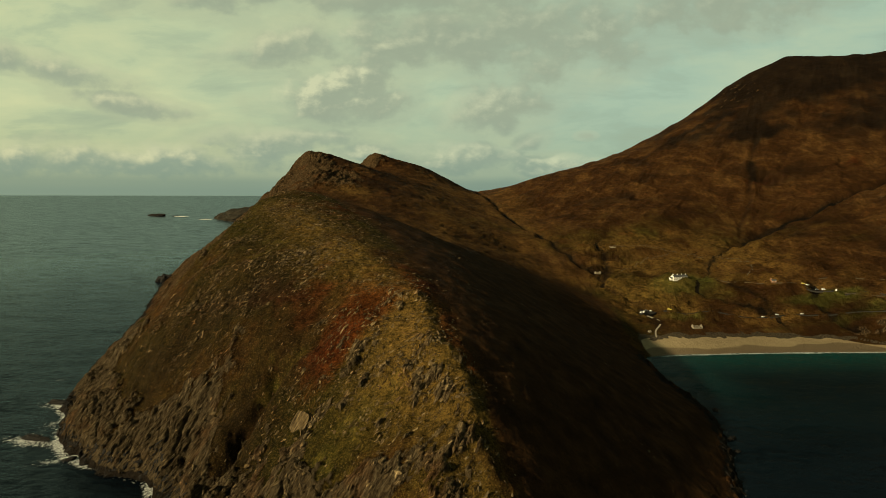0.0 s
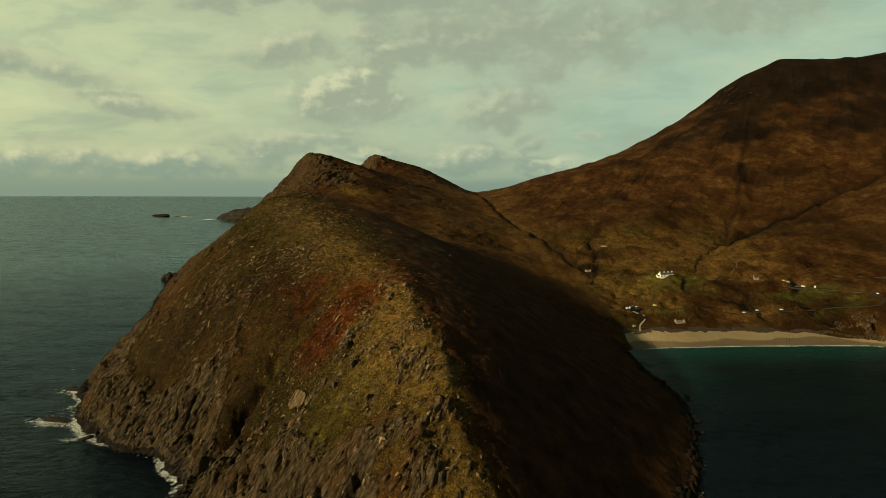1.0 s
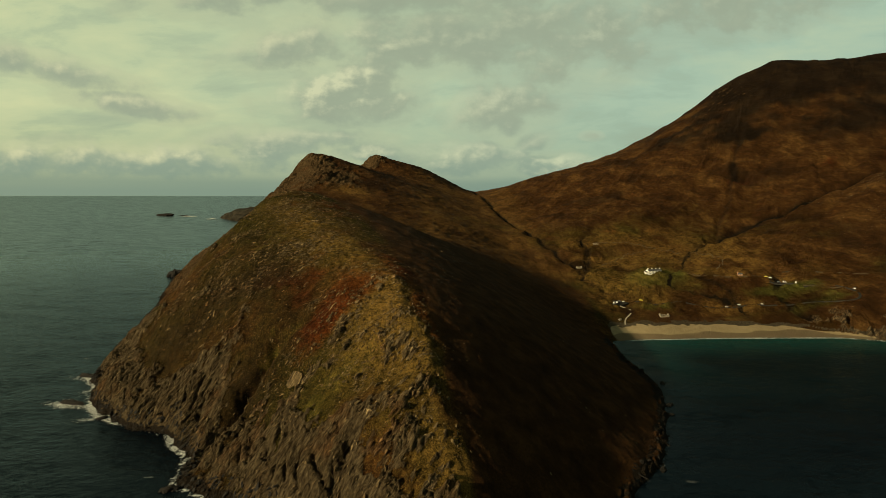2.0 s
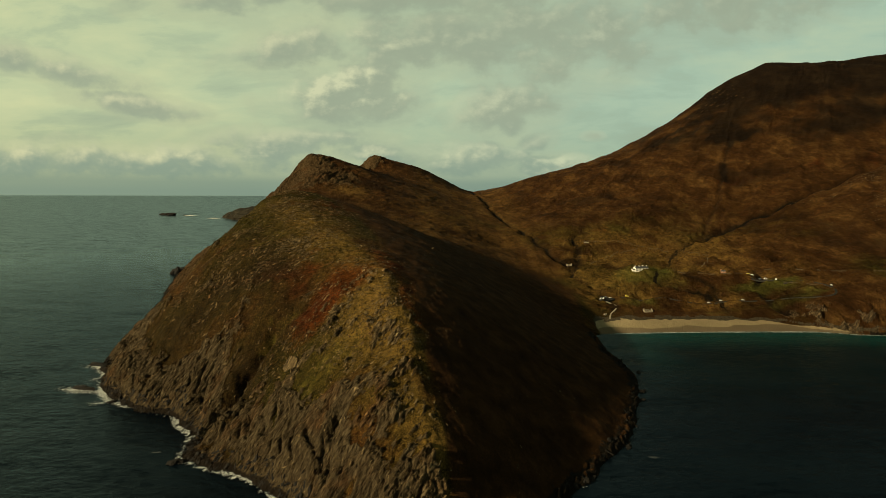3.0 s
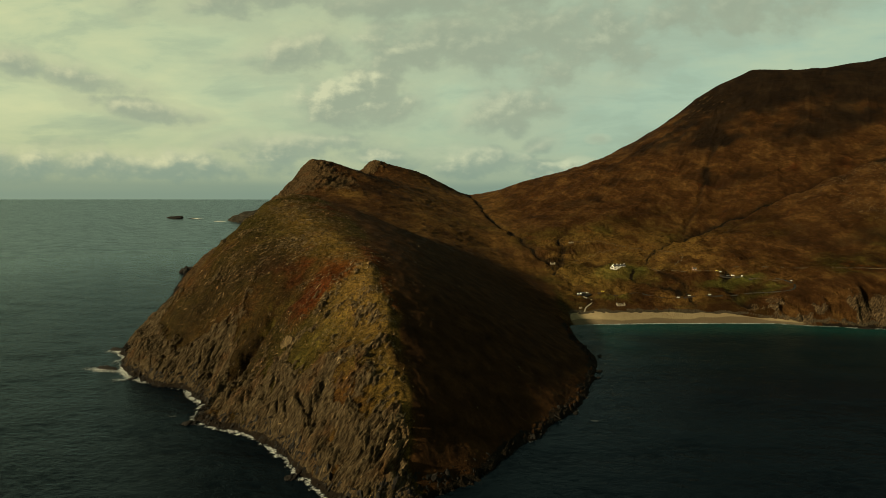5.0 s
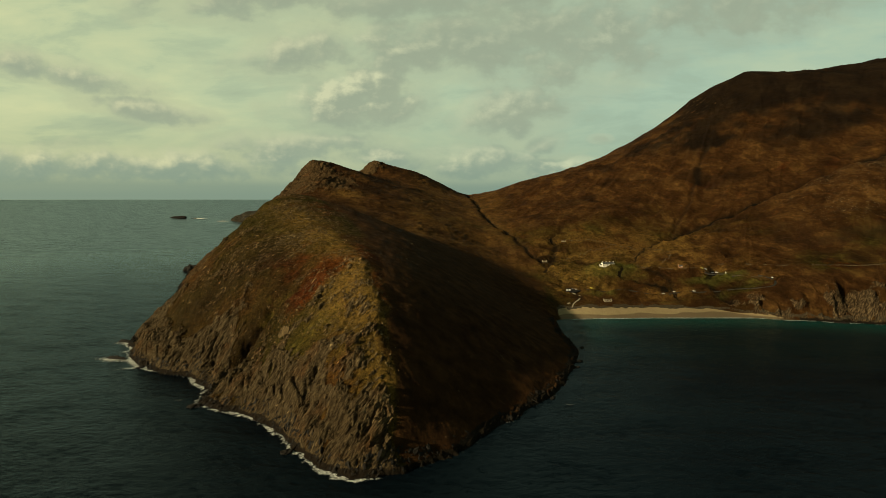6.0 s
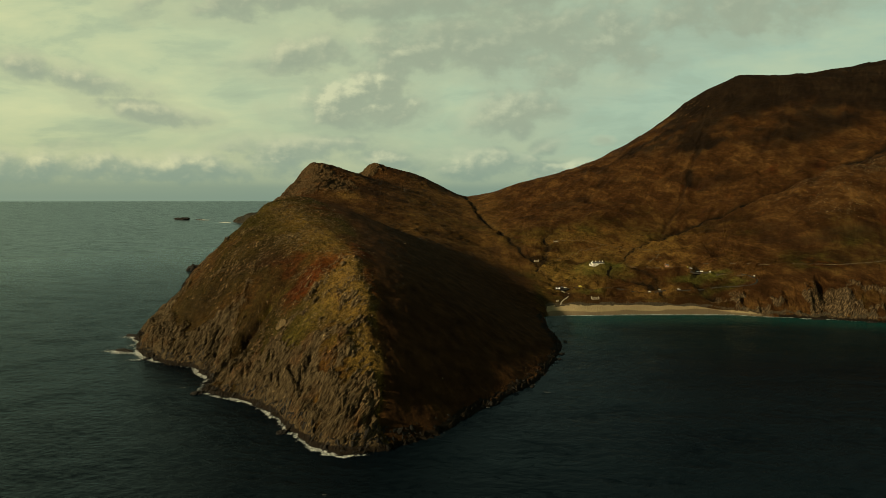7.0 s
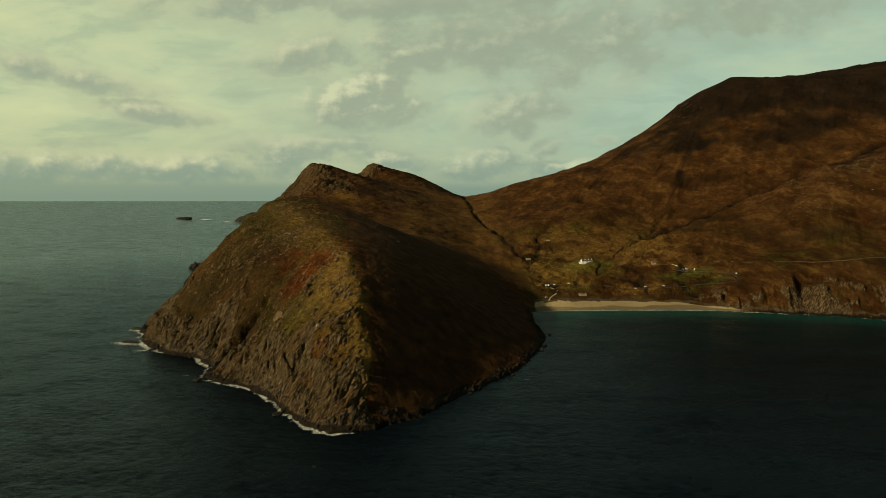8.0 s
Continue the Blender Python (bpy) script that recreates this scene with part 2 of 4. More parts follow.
def fit_surface():
    """A smooth sheet stretched over crests, streams and shore."""
    lines = [along(l, s) for l, s in ((SPINE, 28), (CREST, 70), (VALLEY, 50), (SADDLE, 400), (WEST_SLOPE, 400), (WEST_EDGE, 400), (CLIFF_EDGE, 400), (WEST_HOLLOW, 400), (EAST_SLOPE, 400),
                                      (BENCH, 400), (FIELDS, 600), (ROAD_LINE, 400), (STREAM, 60), (SHOULDER, 500), (FAR_EDGE, 600))]
    shore = along([(a, b, 0.0) for a, b in COAST[:-1]], 35)
    p = np.concatenate(lines + [shore])
    d = np.hypot(p[:, None, 0] - p[None, :, 0], p[:, None, 1] - p[None, :, 1])
    a = np.sqrt(d * d + 64.0)
    n = len(p)
    m = np.zeros((n + 1, n + 1))
    m[:n, :n] = a - np.eye(n) * 1.5
    m[:n, n] = m[n, :n] = 1
    w = np.linalg.solve(m, np.append(p[:, 2], 0.0))
    return p, w


FIT_P, FIT_W = fit_surface()


def base_height(x, y):
    out = np.full(x.shape, FIT_W[-1])
    for (px, py, _), w in zip(FIT_P, FIT_W):
        out += w * np.sqrt((x - px) ** 2 + (y - py) ** 2 + 64.0)
    return out


def steps(lo, hi, fine, grow, top):
    """Grid lines from lo to hi: close inside the stretches of fine (from, to, step), wider and wider away from them."""
    out = [lo]
    while out[-1] < hi:
        v = out[-1]
        out.append(v + min([top if np.ndim(top) == 0 else top[1] if top[0] < v < top[2] else 9.0] + [s + grow * max(a - v - s, v - b, 0) for a, b, s in fine]))
    return np.array(out)


GX = steps(-1000, 2500, [(-320, 245, 0.72), (560, 820, 1.7)], 0.025, (200, 4.2, 1350))
GY = steps(100, 2650, [(128, 470, 0.72), (560, 690, 1.7), (1080, 1440, 3.0), (1830, 1900, 3.0)], 0.014, (600, 4.4, 1900))
SPLIT = int(np.searchsorted(GY, 700))               # beyond this row the sheet needs fewer columns


def thinned(vals, least):
    out = [0]
    for i, v in enumerate(vals):
        if v - vals[out[-1]] >= least or i == len(vals) - 1:
            out.append(i)
    return np.array(out)


WIDE = thinned(GX, 2.1)


def cells(idx, keep):
    k = keep[:-1, :-1] | keep[1:, :-1] | keep[:-1, 1:] | keep[1:, 1:]
    return np.stack([idx[:-1, :-1][k], idx[:-1, 1:][k], idx[1:, 1:][k], idx[1:, :-1][k]], 1)


def sheet(name, xs, ys, zs, keep, material, split=None, wide=None):
    """A grid mesh, cut to the cells that are kept; past the row split only the columns in wide go on."""
    ny, nx = xs.shape
    idx = np.arange(nx * ny).reshape(ny, nx)
    seam = []
    if split is None:
        quads = cells(idx, keep)
    else:
        quads = np.concatenate([cells(idx[:split + 1], keep[:split + 1]), cells(idx[split + 1:, wide], keep[split + 1:, wide])])
        for a, b in zip(wide[:-1], wide[1:]):
            if keep[split, a] or keep[split + 1, a] or keep[split + 1, b]:
                seam.append(list(idx[split, a:b + 1]) + [idx[split + 1, b], idx[split + 1, a]])
    flat = np.concatenate([quads.ravel(), np.array([i for s in seam for i in s], int)])
    sizes = np.concatenate([np.full(len(quads), 4), np.array([len(s) for s in seam], int)])
    used, inv = np.unique(flat, return_inverse=True)
    co = np.stack([xs.ravel(), ys.ravel(), zs.ravel()], 1)[used]
    me = bpy.data.meshes.new(name)
    me.vertices.add(len(co))
    me.vertices.foreach_set("co", co.ravel())
    me.loops.add(len(flat))
    me.loops.foreach_set("vertex_index", inv.ravel())
    me.polygons.add(len(sizes))
    me.polygons.foreach_set("loop_start", np.concatenate([[0], np.cumsum(sizes)[:-1]]))
    me.update(calc_edges=True)
    me.polygons.foreach_set("use_smooth", np.ones(len(sizes), bool))
    me.materials.append(material)
    return new(name, me), used


def add_field(ob, name, values):
    ob.data.attributes.new(name, "FLOAT", "POINT").data.foreach_set("value", np.ascontiguousarray(values, np.float32))


def blob(x, y, cx, cy, rx, ry, turn=0.0):
    c, s = math.cos(radians(turn)), math.sin(radians(turn))
    u, v = (x - cx) * c + (y - cy) * s, -(x - cx) * s + (y - cy) * c
    return np.exp(-((u / rx) ** 2 + (v / ry) ** 2))


def line_distance(x, y, line):
    best = np.full(x.shape, 1e9)
    pts = np.array(line, float)[:, :2]
    for (ax, ay), (bx, by) in zip(pts[:-1], pts[1:]):
        dx, dy = bx - ax, by - ay
        k = np.clip(((x - ax) * dx + (y - ay) * dy) / (dx * dx + dy * dy), 0, 1)
        best = np.minimum(best, (x - ax - k * dx) ** 2 + (y - ay - k * dy) ** 2)
    return np.sqrt(best)


BURNS = [[(120, 2100), (140, 1700), (150, 1500), (159, 1376), (180, 1250), (205, 1130), (228, 1000), (250, 900), (262, 820), (284, 742), (280, 690)],
         [(1500, 1220), (1350, 1180), (1050, 1130), (851, 1100), (700, 1075), (621, 1063), (545, 1010)],
         [(545, 1010), (470, 950), (412, 862), (450, 765), (445, 700), (440, 660)],
         [(850, 1500), (750, 1350), (668, 1200), (600, 1105), (572, 1050)],
         [(545, 790), (515, 745), (508, 712), (525, 670)],
         [(300, 1060), (292, 985), (275, 930), (262, 880)],
         [(395, 845), (378, 800), (400, 765), (440, 735)]]


def shore_line(x, y):
    """Distance from the ragged waterline; how far a place lies on the sandy beach."""
    top = 668 - 0.36 * np.maximum(x - 430, 0)
    beach = smooth(222, 250, x) * smooth(595, 540, x) * smooth(top + 44 - 0.27 * np.clip(x - 430, 0, 120), top, y)
    cove = smooth(200, 240, x) * smooth(600, 540, x)
    ragged = 5.0 * fbm(x / 30, y / 30, 0, 3, 0.55, 40) + 4.5 * fbm(x / 9, y / 9, 0, 4, 0.6, 47)
    return coast_distance(x, y) + ragged * (1 - cove), beach


def build_relief():
    x, y = np.meshgrid(GX, GY)
    shore, beach = shore_line(x, y)
    z = base_height(x, y)
    gy, gx = np.gradient(z, GY, GX)
    slope = np.hypot(gx, gy)
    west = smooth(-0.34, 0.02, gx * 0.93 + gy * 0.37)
    near = smooth(900, 640, y) * smooth(330, 240, x)
    cell = np.maximum(np.gradient(GX)[None, :], np.gradient(GY)[:, None])
    fine = np.clip(2.4 / cell, 0, 1)
    need = shore > -18
    thin = np.zeros(len(GX), bool)
    thin[WIDE] = True
    need[SPLIT + 1:, ~thin] = False
    land = need & (shore > -4)
    close = land & (near > 0)
    distant = land & (near < 1)

    def at(mask, fn, *arrays):
        out = np.zeros_like(x)
        out[mask] = fn(*[a[mask] for a in arrays])
        return out

    def plain(mask, wide, tall, octaves, gain, seed, ridged=False):
        return at(mask, lambda a, b: fbm(a / wide, b / tall, 0, octaves, gain, seed, ridged), x, y)

    # slabs dip steeply to the east: long along the strike, thin across it
    q1, q2, q3 = 0.88 * x - 0.25 * y - 0.42 * z, 0.27 * x + 0.96 * y, 0.40 * x - 0.10 * y + 0.91 * z
    warp = at(land, lambda a, b, c: 4 * fbm(a / 26, b / 26, c / 26, 2, 0.5, 77), x, y, z)
    rough = at(land, lambda a, b, c: fbm(a / 26, b / 26, c / 26, 3, 0.5, 79), x, y, z)
    # rock: on steep and broken ground, on the weather side and low down by the sea
    patch = plain(need, 55, 55, 3, 0.5, 3)
    broken = plain(need, 13, 13, 4, 0.6, 8)
    vein = at(close, lambda a, b, c: fbm(a / 4.2, b / 11, c / 15, 4, 0.62, 14), q1 + warp, q2, q3)
    low = smooth(62, 14, z - 20 * patch) * smooth(0.25, 0.6, slope) * (0.12 + 0.88 * west)
    knoll = blob(x, y, -18, 345, 26, 40, 30) + 0.9 * blob(x, y, 2, 262, 22, 26) + 0.6 * blob(x, y, -60, 420, 40, 30) + 1.3 * blob(x, y, -14, 234, 28, 12, 10)
    groove = at(distant, lambda a, b: fbm((a + 0.55 * b) / 19, (b - 0.3 * a) / 60, 0, 4, 0.6, 87, True), x, y)
    rock = 0.42 * slope + 0.42 * patch + 0.62 * broken + 0.80 * vein + 0.92 * low + 0.55 * blob(x, y, 22, 190, 42, 46) * west + 0.45 * knoll - 0.66 - 0.45 * (1 - west)
    rock = smooth(0.05, 0.50, rock) * near
    face = 1.1 * blob(x, y, -345, 1350, 62, 75) + 1.0 * blob(x, y, -262, 1250, 85, 105, 20) + 1.6 * blob(x, y, -262, 1850, 60, 60) + 0.9 * smooth(-260, -320, x) * smooth(720, 800, y) * smooth(0.5, 0.8, slope)
    bay = smooth(425, 520, x) * smooth(70, 20, shore) * smooth(0.2, 0.5, slope)
    top = blob(x, y, 870, 1700, 130, 120) * smooth(-0.1, 0.4, broken)
    rock = np.clip(rock + smooth(0.35, 0.8, face + 0.55 * broken) * smooth(640, 760, y) * smooth(200, 0, x) + bay * smooth(-0.05, 0.45, 0.55 * groove + 0.6 * broken + 0.6 * patch) + 0.55 * top, 0, 1)
    crag = at(land, lambda a, b, c: fbm(a / 12, b / 26, c / 34, 3, 0.55, 21, True), q1 + warp, q2, q3)

    def slabs(mask, period, stretch, seed):
        def one(a, b, c):
            p = a / period + 1.1 * fbm(b / (period * stretch), c / (period * stretch), 0, 2, 0.5, seed)
            k = p - np.floor(p)
            tall = 0.25 + 0.75 * (0.5 + 0.5 * vnoise(np.floor(p) * 3.7, b / (period * 2.2), c / (period * 3.0), seed + 5))
            return (1 - np.abs(2 * k - 1) ** 5) * (0.15 + 1.1 * tall) - 0.35 * k
        return at(mask, one, q1 + warp, q2, q3)

    hard = close & (rock > 0.01)
    slab = slabs(need, 4.6, 2.6, 31) * 2 - 0.7
    wedge = slabs(land, 10.5, 2.2, 33) * 2 - 0.7
    leaf = slabs(hard, 2.1, 3.2, 35) * 2 - 0.7
    chip = at(hard, lambda a, b, c: fbm(a / 1.7, b / 3.6, c / 4.5, 3, 0.62, 36), q1, q2, q3)
    big = np.clip(0.3 + slope, 0, 1.2)
    lift = rock * (big * (0.30 + 0.75 * low) * (2.6 * (crag - 0.05) + 2.3 * wedge) + 1.35 * slab * fine + (0.6 + 0.4 * low) * leaf * fine + 0.95 * chip * fine + 0.5) * (near + (1 - near) * np.clip(4 / cell, 0, 0.5))
    # buttresses and gullies cut across the whole weather face
    lift += near * west * smooth(0.3, 0.7, slope) * 9.5 * rough * (0.55 + 0.45 * low)
    # the crest of the spur is an edge, not a swell
    bent = line_distance(x + 15 * plain(close, 34, 34, 3, 0.6, 101), y + 6 * broken, SPINE[:11])
    lift += near * 6.5 * np.exp(-np.sqrt(bent ** 2 + 20) / 17) * smooth(148, 190, y) * (1 + 0.5 * patch) * (0.25 + 0.75 * smooth(430, 310, y)) * smooth(700, 560, y)
    # heath: tussocks, sheep terraces, soft hollows
    moor = (1 - rock) * (1 - beach)
    soft = 1.3 * plain(close, 21, 21, 3, 0.5, 51) + (0.30 + 0.45 * west) * fine * plain(close, 3.6, 3.6, 3, 0.65, 55)
    soft += 0.7 * west * fine * np.clip(plain(close, 6.5, 6.5, 3, 0.6, 57, True), -0.3, 1)
    lift += moor * near * soft
    far = (1 - near) * moor
    down = at(distant, lambda a, b: fbm((a * 0.55 + b * 0.83) / 190, (a * 0.83 - b * 0.55) / 60, 0, 5, 0.55, 61, True), x, y)
    ridge = smooth(20, 160, line_distance(x, y, CREST))
    calm = 1 - 0.65 * smooth(260, 160, x) * smooth(640, 760, y)
    lift += far * smooth(20, 160, shore) * ridge * calm * (7.5 * (down - 0.2) + 4.6 * plain(distant, 34, 34, 5, 0.62, 66) * np.clip(7 / cell, 0, 1)) * (0.25 + smooth(60, 160, z))
    hag = at(distant, lambda a, b: fbm((a * 0.5 + b * 0.86) / 34, (a * 0.86 - b * 0.5) / 13, 0, 4, 0.66, 68, True), x, y)
    lift += far * smooth(10, 60, shore) * ridge * 2.3 * (hag - 0.1) * (0.6 + 0.8 * patch)
    rib = at(distant, lambda a, b, c: fbm((0.9 * a - 0.2 * b) / 17, (0.3 * a + b) / 60, c / 70, 4, 0.62, 83, True), x, y, z)
    crown = smooth(3, 26, line_distance(x, y, SPINE))
    lift += (1 - near) * rock * (5 * crag + 11 * (rib - 0.15)) * crown
    # cliffs of the bay: ribs and slips, each leaning to the water
    lift += bay * (7 * (rib - 0.05) + 8 * (groove - 0.1)) * (0.5 + 0.5 * smooth(520, 600, x))
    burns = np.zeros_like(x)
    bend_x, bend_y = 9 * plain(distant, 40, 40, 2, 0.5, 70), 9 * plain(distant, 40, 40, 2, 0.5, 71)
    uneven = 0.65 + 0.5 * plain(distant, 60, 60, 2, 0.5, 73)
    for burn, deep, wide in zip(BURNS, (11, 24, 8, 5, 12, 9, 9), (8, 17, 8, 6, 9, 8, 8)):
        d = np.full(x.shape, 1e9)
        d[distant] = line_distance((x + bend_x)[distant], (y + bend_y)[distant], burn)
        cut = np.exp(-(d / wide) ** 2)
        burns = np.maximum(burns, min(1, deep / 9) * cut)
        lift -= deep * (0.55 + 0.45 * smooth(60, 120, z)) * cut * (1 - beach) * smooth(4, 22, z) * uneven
    dale = smooth(225, 260, x) * smooth(760, 600, x) * smooth(680, 710, y) * smooth(1150, 950, y) * (1 - beach)
    lift += dale * (5.8 * plain(distant, 26, 22, 4, 0.6, 91) + 4.4 * plain(distant, 14, 10, 3, 0.6, 92, True))
    # the cleft above the cove, the seam that leads up from it
    d = line_distance(x + 2 * broken, y, [(-140, 278), (-128, 298), (-117, 316), (-105, 334)])
    lift -= 14.5 * np.exp(-(d / 6.5) ** 2) * smooth(0, 8, shore)
    lift += 6 * blob(x, y, -142, 312, 10, 22, -30) * smooth(0, 10, shore)
    d = line_distance(x, y, [(-105, 334), (-76, 340), (-40, 356)])
    lift -= 4.0 * np.exp(-(d / 5) ** 2)
    # the slip in the cliffs of the bay
    d = line_distance(x + 4 * broken, y, [(640, 580), (655, 612), (682, 650)])
    lift -= 15 * np.exp(-(d / 10) ** 2) * smooth(4, 20, shore)
    # the deep gash that splits the sea buttress
    d = line_distance(x + 3 * broken, y, [(-44, 182), (-36, 200), (-27, 218)])
    lift -= 9 * np.exp(-(d / 4.0) ** 2) * smooth(0, 8, shore)
    edge = smooth(1, 14, shore)
    z2 = z + lift * (0.25 + 0.75 * edge)
    # foot of the cliffs: a dark ledge of slabs at the waterline
    ledge = np.clip(shore * 0.75, 0, 2.2) + (1.5 * slab + 1.6 * crag) * smooth(0, 5, shore) * (1 - beach)
    z2 = np.maximum(z2, ledge)
    sand_z = np.clip(coast_distance(x, y) * 0.115, -2, 7.5) + 0.25 * plain(need, 30, 12, 3, 0.5, 81)
    z2 = z2 * (1 - beach) + sand_z * beach
    out = np.maximum(shore * 0.7, -12) + 0.6 * slab * smooth(-6, 0, shore) * (1 - beach)
    z2 = np.where(shore > 0, z2, np.minimum(out, 0.7 + 0 * x))
    # crags lean out over the slope
    lean = rock * near * (1.8 * (crag - 0.2) + 0.9 * wedge + 0.6 * slab * fine + 0.25 * leaf * fine) * smooth(0.35, 0.9, slope) * smooth(2, 10, shore)
    n = np.maximum(slope, 0.05)
    x2, y2 = x - lean * gx / n, y - lean * gy / n
    wet = smooth(6.5, 1.8, z2 + 2.5 * broken) * smooth(300, 220, np.where(beach > 0.02, 400, 0)) * (1 - beach)
    fields = dict(rock=rock, wet=wet, beach=beach, shore=shore, broken=broken, patch=patch, west=west, near=near, burns=burns * (1 - beach), bay=bay, dale=dale, vein=vein, low=low,
                  gx=np.gradient(z2, GX, axis=1), gy=np.gradient(z2, GY, axis=0))
    return x, y, x2, y2, z2, fields


X0, Y0, X, Y, Z, FIELD = build_relief()


def height(px, py):
    """The ground's height at a place."""
    i = int(np.clip(np.searchsorted(GX, px) - 1, 0, len(GX) - 2))
    j = int(np.clip(np.searchsorted(GY, py) - 1, 0, len(GY) - 2))
    u, v = (px - GX[i]) / (GX[i + 1] - GX[i]), (py - GY[j]) / (GY[j + 1] - GY[j])
    return float((Z[j, i] * (1 - u) + Z[j, i + 1] * u) * (1 - v) + (Z[j + 1, i] * (1 - u) + Z[j + 1, i + 1] * u) * v)


# ---- materials ----
def material(name):
    m = bpy.data.materials.new(name)
    m.use_nodes = True
    t = m.node_tree
    t.nodes.clear()
    b = t.nodes.new("ShaderNodeBsdfPrincipled")
    t.links.new(b.outputs[0], t.nodes.new("ShaderNodeOutputMaterial").inputs[0])
    return m, t, b


def attr(t, name):
    return nd(t, "ShaderNodeAttribute", attribute_name=name).outputs["Fac"]


def bump(t, b, height_socket, strength, distance):
    n = nd(t, "ShaderNodeBump", i_Strength=strength, i_Distance=distance)
    t.links.new(height_socket, n.inputs["Height"])
    t.links.new(n.outputs[0], b.inputs["Normal"])


def rock_colour(t, co):
    """Grey-brown schist: streaks along the slabs, lichen, rusty seams."""
    axes = []
    for d, k in (((0.88, -0.25, -0.42), 0.8), ((0.27, 0.96, 0.0), 0.16), ((0.40, -0.10, 0.91), 0.17)):
        n = nd(t, "ShaderNodeVectorMath", operation="DOT_PRODUCT")
        t.links.new(co, n.inputs[0])
        n.inputs[1].default_value = [c * k for c in d]
        axes.append(n.outputs["Value"])
    comb = t.nodes.new("ShaderNodeCombineXYZ")
    for a, i in zip(axes, comb.inputs):
        t.links.new(a, i)
    streak = noise_tex(t, comb.outputs[0], 1.0, 8, 0.68, dist=0.3)
    lichen = noise_tex(t, co, 0.55, 6, 0.6)
    col = ramp(t, streak, [(0.35, (0.018, 0.0122, 0.0064)), (0.45, (0.046, 0.0330, 0.0175)), (0.55, (0.084, 0.062, 0.0340)), (0.68, (0.160, 0.122, 0.071))])
    col = mix(t, ramp(t, lichen, [(0.54, 0.0), (0.70, 0.5)]), col, (0.115, 0.078, 0.032))
    seam = noise_tex(t, co, 0.035, 5, 0.6)
    col = mix(t, ramp(t, seam, [(0.54, 0.0), (0.68, 0.6)]), col, mix(t, 1.0, col, (1.15, 0.72, 0.45), "MULTIPLY"))
    return col, streak


def make_ground():
    m, t, b = material("moor_and_rock")
    co = nd(t, "ShaderNodeNewGeometry").outputs["Position"]
    big = noise_tex(t, co, 0.012, 5, 0.55)
    mid = noise_tex(t, co, 0.07, 6, 0.6)
    near = attr(t, "near")
    sward = noise_tex(t, mapping(t, co, (0.075, 0.042, 0.075), (0, 0, 0.5)), 1.0, 9, 0.66, dist=0.5)
    sward = calc(t, "ADD", calc(t, "MULTIPLY", sward, 0.74), 0.13)
    small = noise_tex(t, co, 0.85, 8, 0.74)
    small = calc(t, "ADD", calc(t, "MULTIPLY", small, near), calc(t, "MULTIPLY", sward, calc(t, "SUBTRACT", 1.0, near)))
    tiny = noise_tex(t, co, 1.6, 5, 0.7)
    broad = noise_tex(t, mapping(t, co, (0.022, 0.010, 0.022), (0, 0, 0.6)), 1.0, 10, 0.62, dist=0.4)
    grain = noise_tex(t, mapping(t, co, (0.24, 0.11, 0.18), (0, 0, 0.6)), 1.0, 8, 0.76)
    moor = calc(t, "ADD", calc(t, "MULTIPLY", broad, 0.40), calc(t, "MULTIPLY", grain, 0.60))
    mid = calc(t, "ADD", calc(t, "MULTIPLY", mid, near), calc(t, "MULTIPLY", moor, calc(t, "SUBTRACT", 1.0, near)))
    turf = calc(t, "ADD", calc(t, "MULTIPLY", mid, 0.5), calc(t, "MULTIPLY", small, 0.5))
    turf = calc(t, "ADD", calc(t, "MULTIPLY", calc(t, "SUBTRACT", turf, 0.5), calc(t, "ADD", calc(t, "MULTIPLY", near, 0.2), 0.8)), 0.5)
    brown = ramp(t, turf, [(0.37, (0.018, 0.0078, 0.0024)), (0.5, (0.056, 0.0245, 0.0070)), (0.62, (0.14, 0.067, 0.019))])
    rust = ramp(t, small, [(0.36, (0.0126, 0.002322, 0.000612)), (0.52, (0.066, 0.0132, 0.0026)), (0.66, (0.13, 0.034, 0.006))])
    olive = ramp(t, small, [(0.36, (0.0080, 0.0072, 0.0014)), (0.5, (0.023, 0.0208, 0.0036)), (0.64, (0.066, 0.056, 0.0100))])
    green = ramp(t, small, [(0.34, (0.028, 0.025, 0.006)), (0.52, (0.070, 0.063, 0.012)), (0.68, (0.14, 0.112, 0.026))])
    # dark heather tone; it also paints cloud shade high on the mountain
    heath_and_shade = ramp(t, turf, [(0.3, (0.009, 0.005418, 0.00306)), (0.55, (0.018, 0.01006, 0.004896)), (0.72, (0.0324, 0.0178, 0.007956))])

    def blend(name, lo, hi, tex, amount):
        v = calc(t, "ADD", attr(t, name), calc(t, "MULTIPLY", calc(t, "SUBTRACT", tex, 0.5), amount))
        return ramp(t, v, [(lo, 0), (hi, 1)], "EASE")

    col = mix(t, blend("olive", 0.2, 0.8, turf, 1.8), brown, olive)
    col = mix(t, blend("rust", 0.25, 0.75, turf, 1.8), col, rust)
    col = mix(t, blend("heath_and_shade", 0.1, 0.9, small, 1.2), col, heath_and_shade)
    col = mix(t, blend("green", 0.35, 0.7, mid, 0.9), col, green)
    open_moor = col
    clump = noise_tex(t, co, 0.20, 7, 0.68)
    col = mix(t, 1.0, col, ramp(t, clump, [(0.34, (0.42, 0.42, 0.42)), (0.50, (0.95, 0.93, 0.9)), (0.64, (1.75, 1.6, 1.4))]), "MULTIPLY")
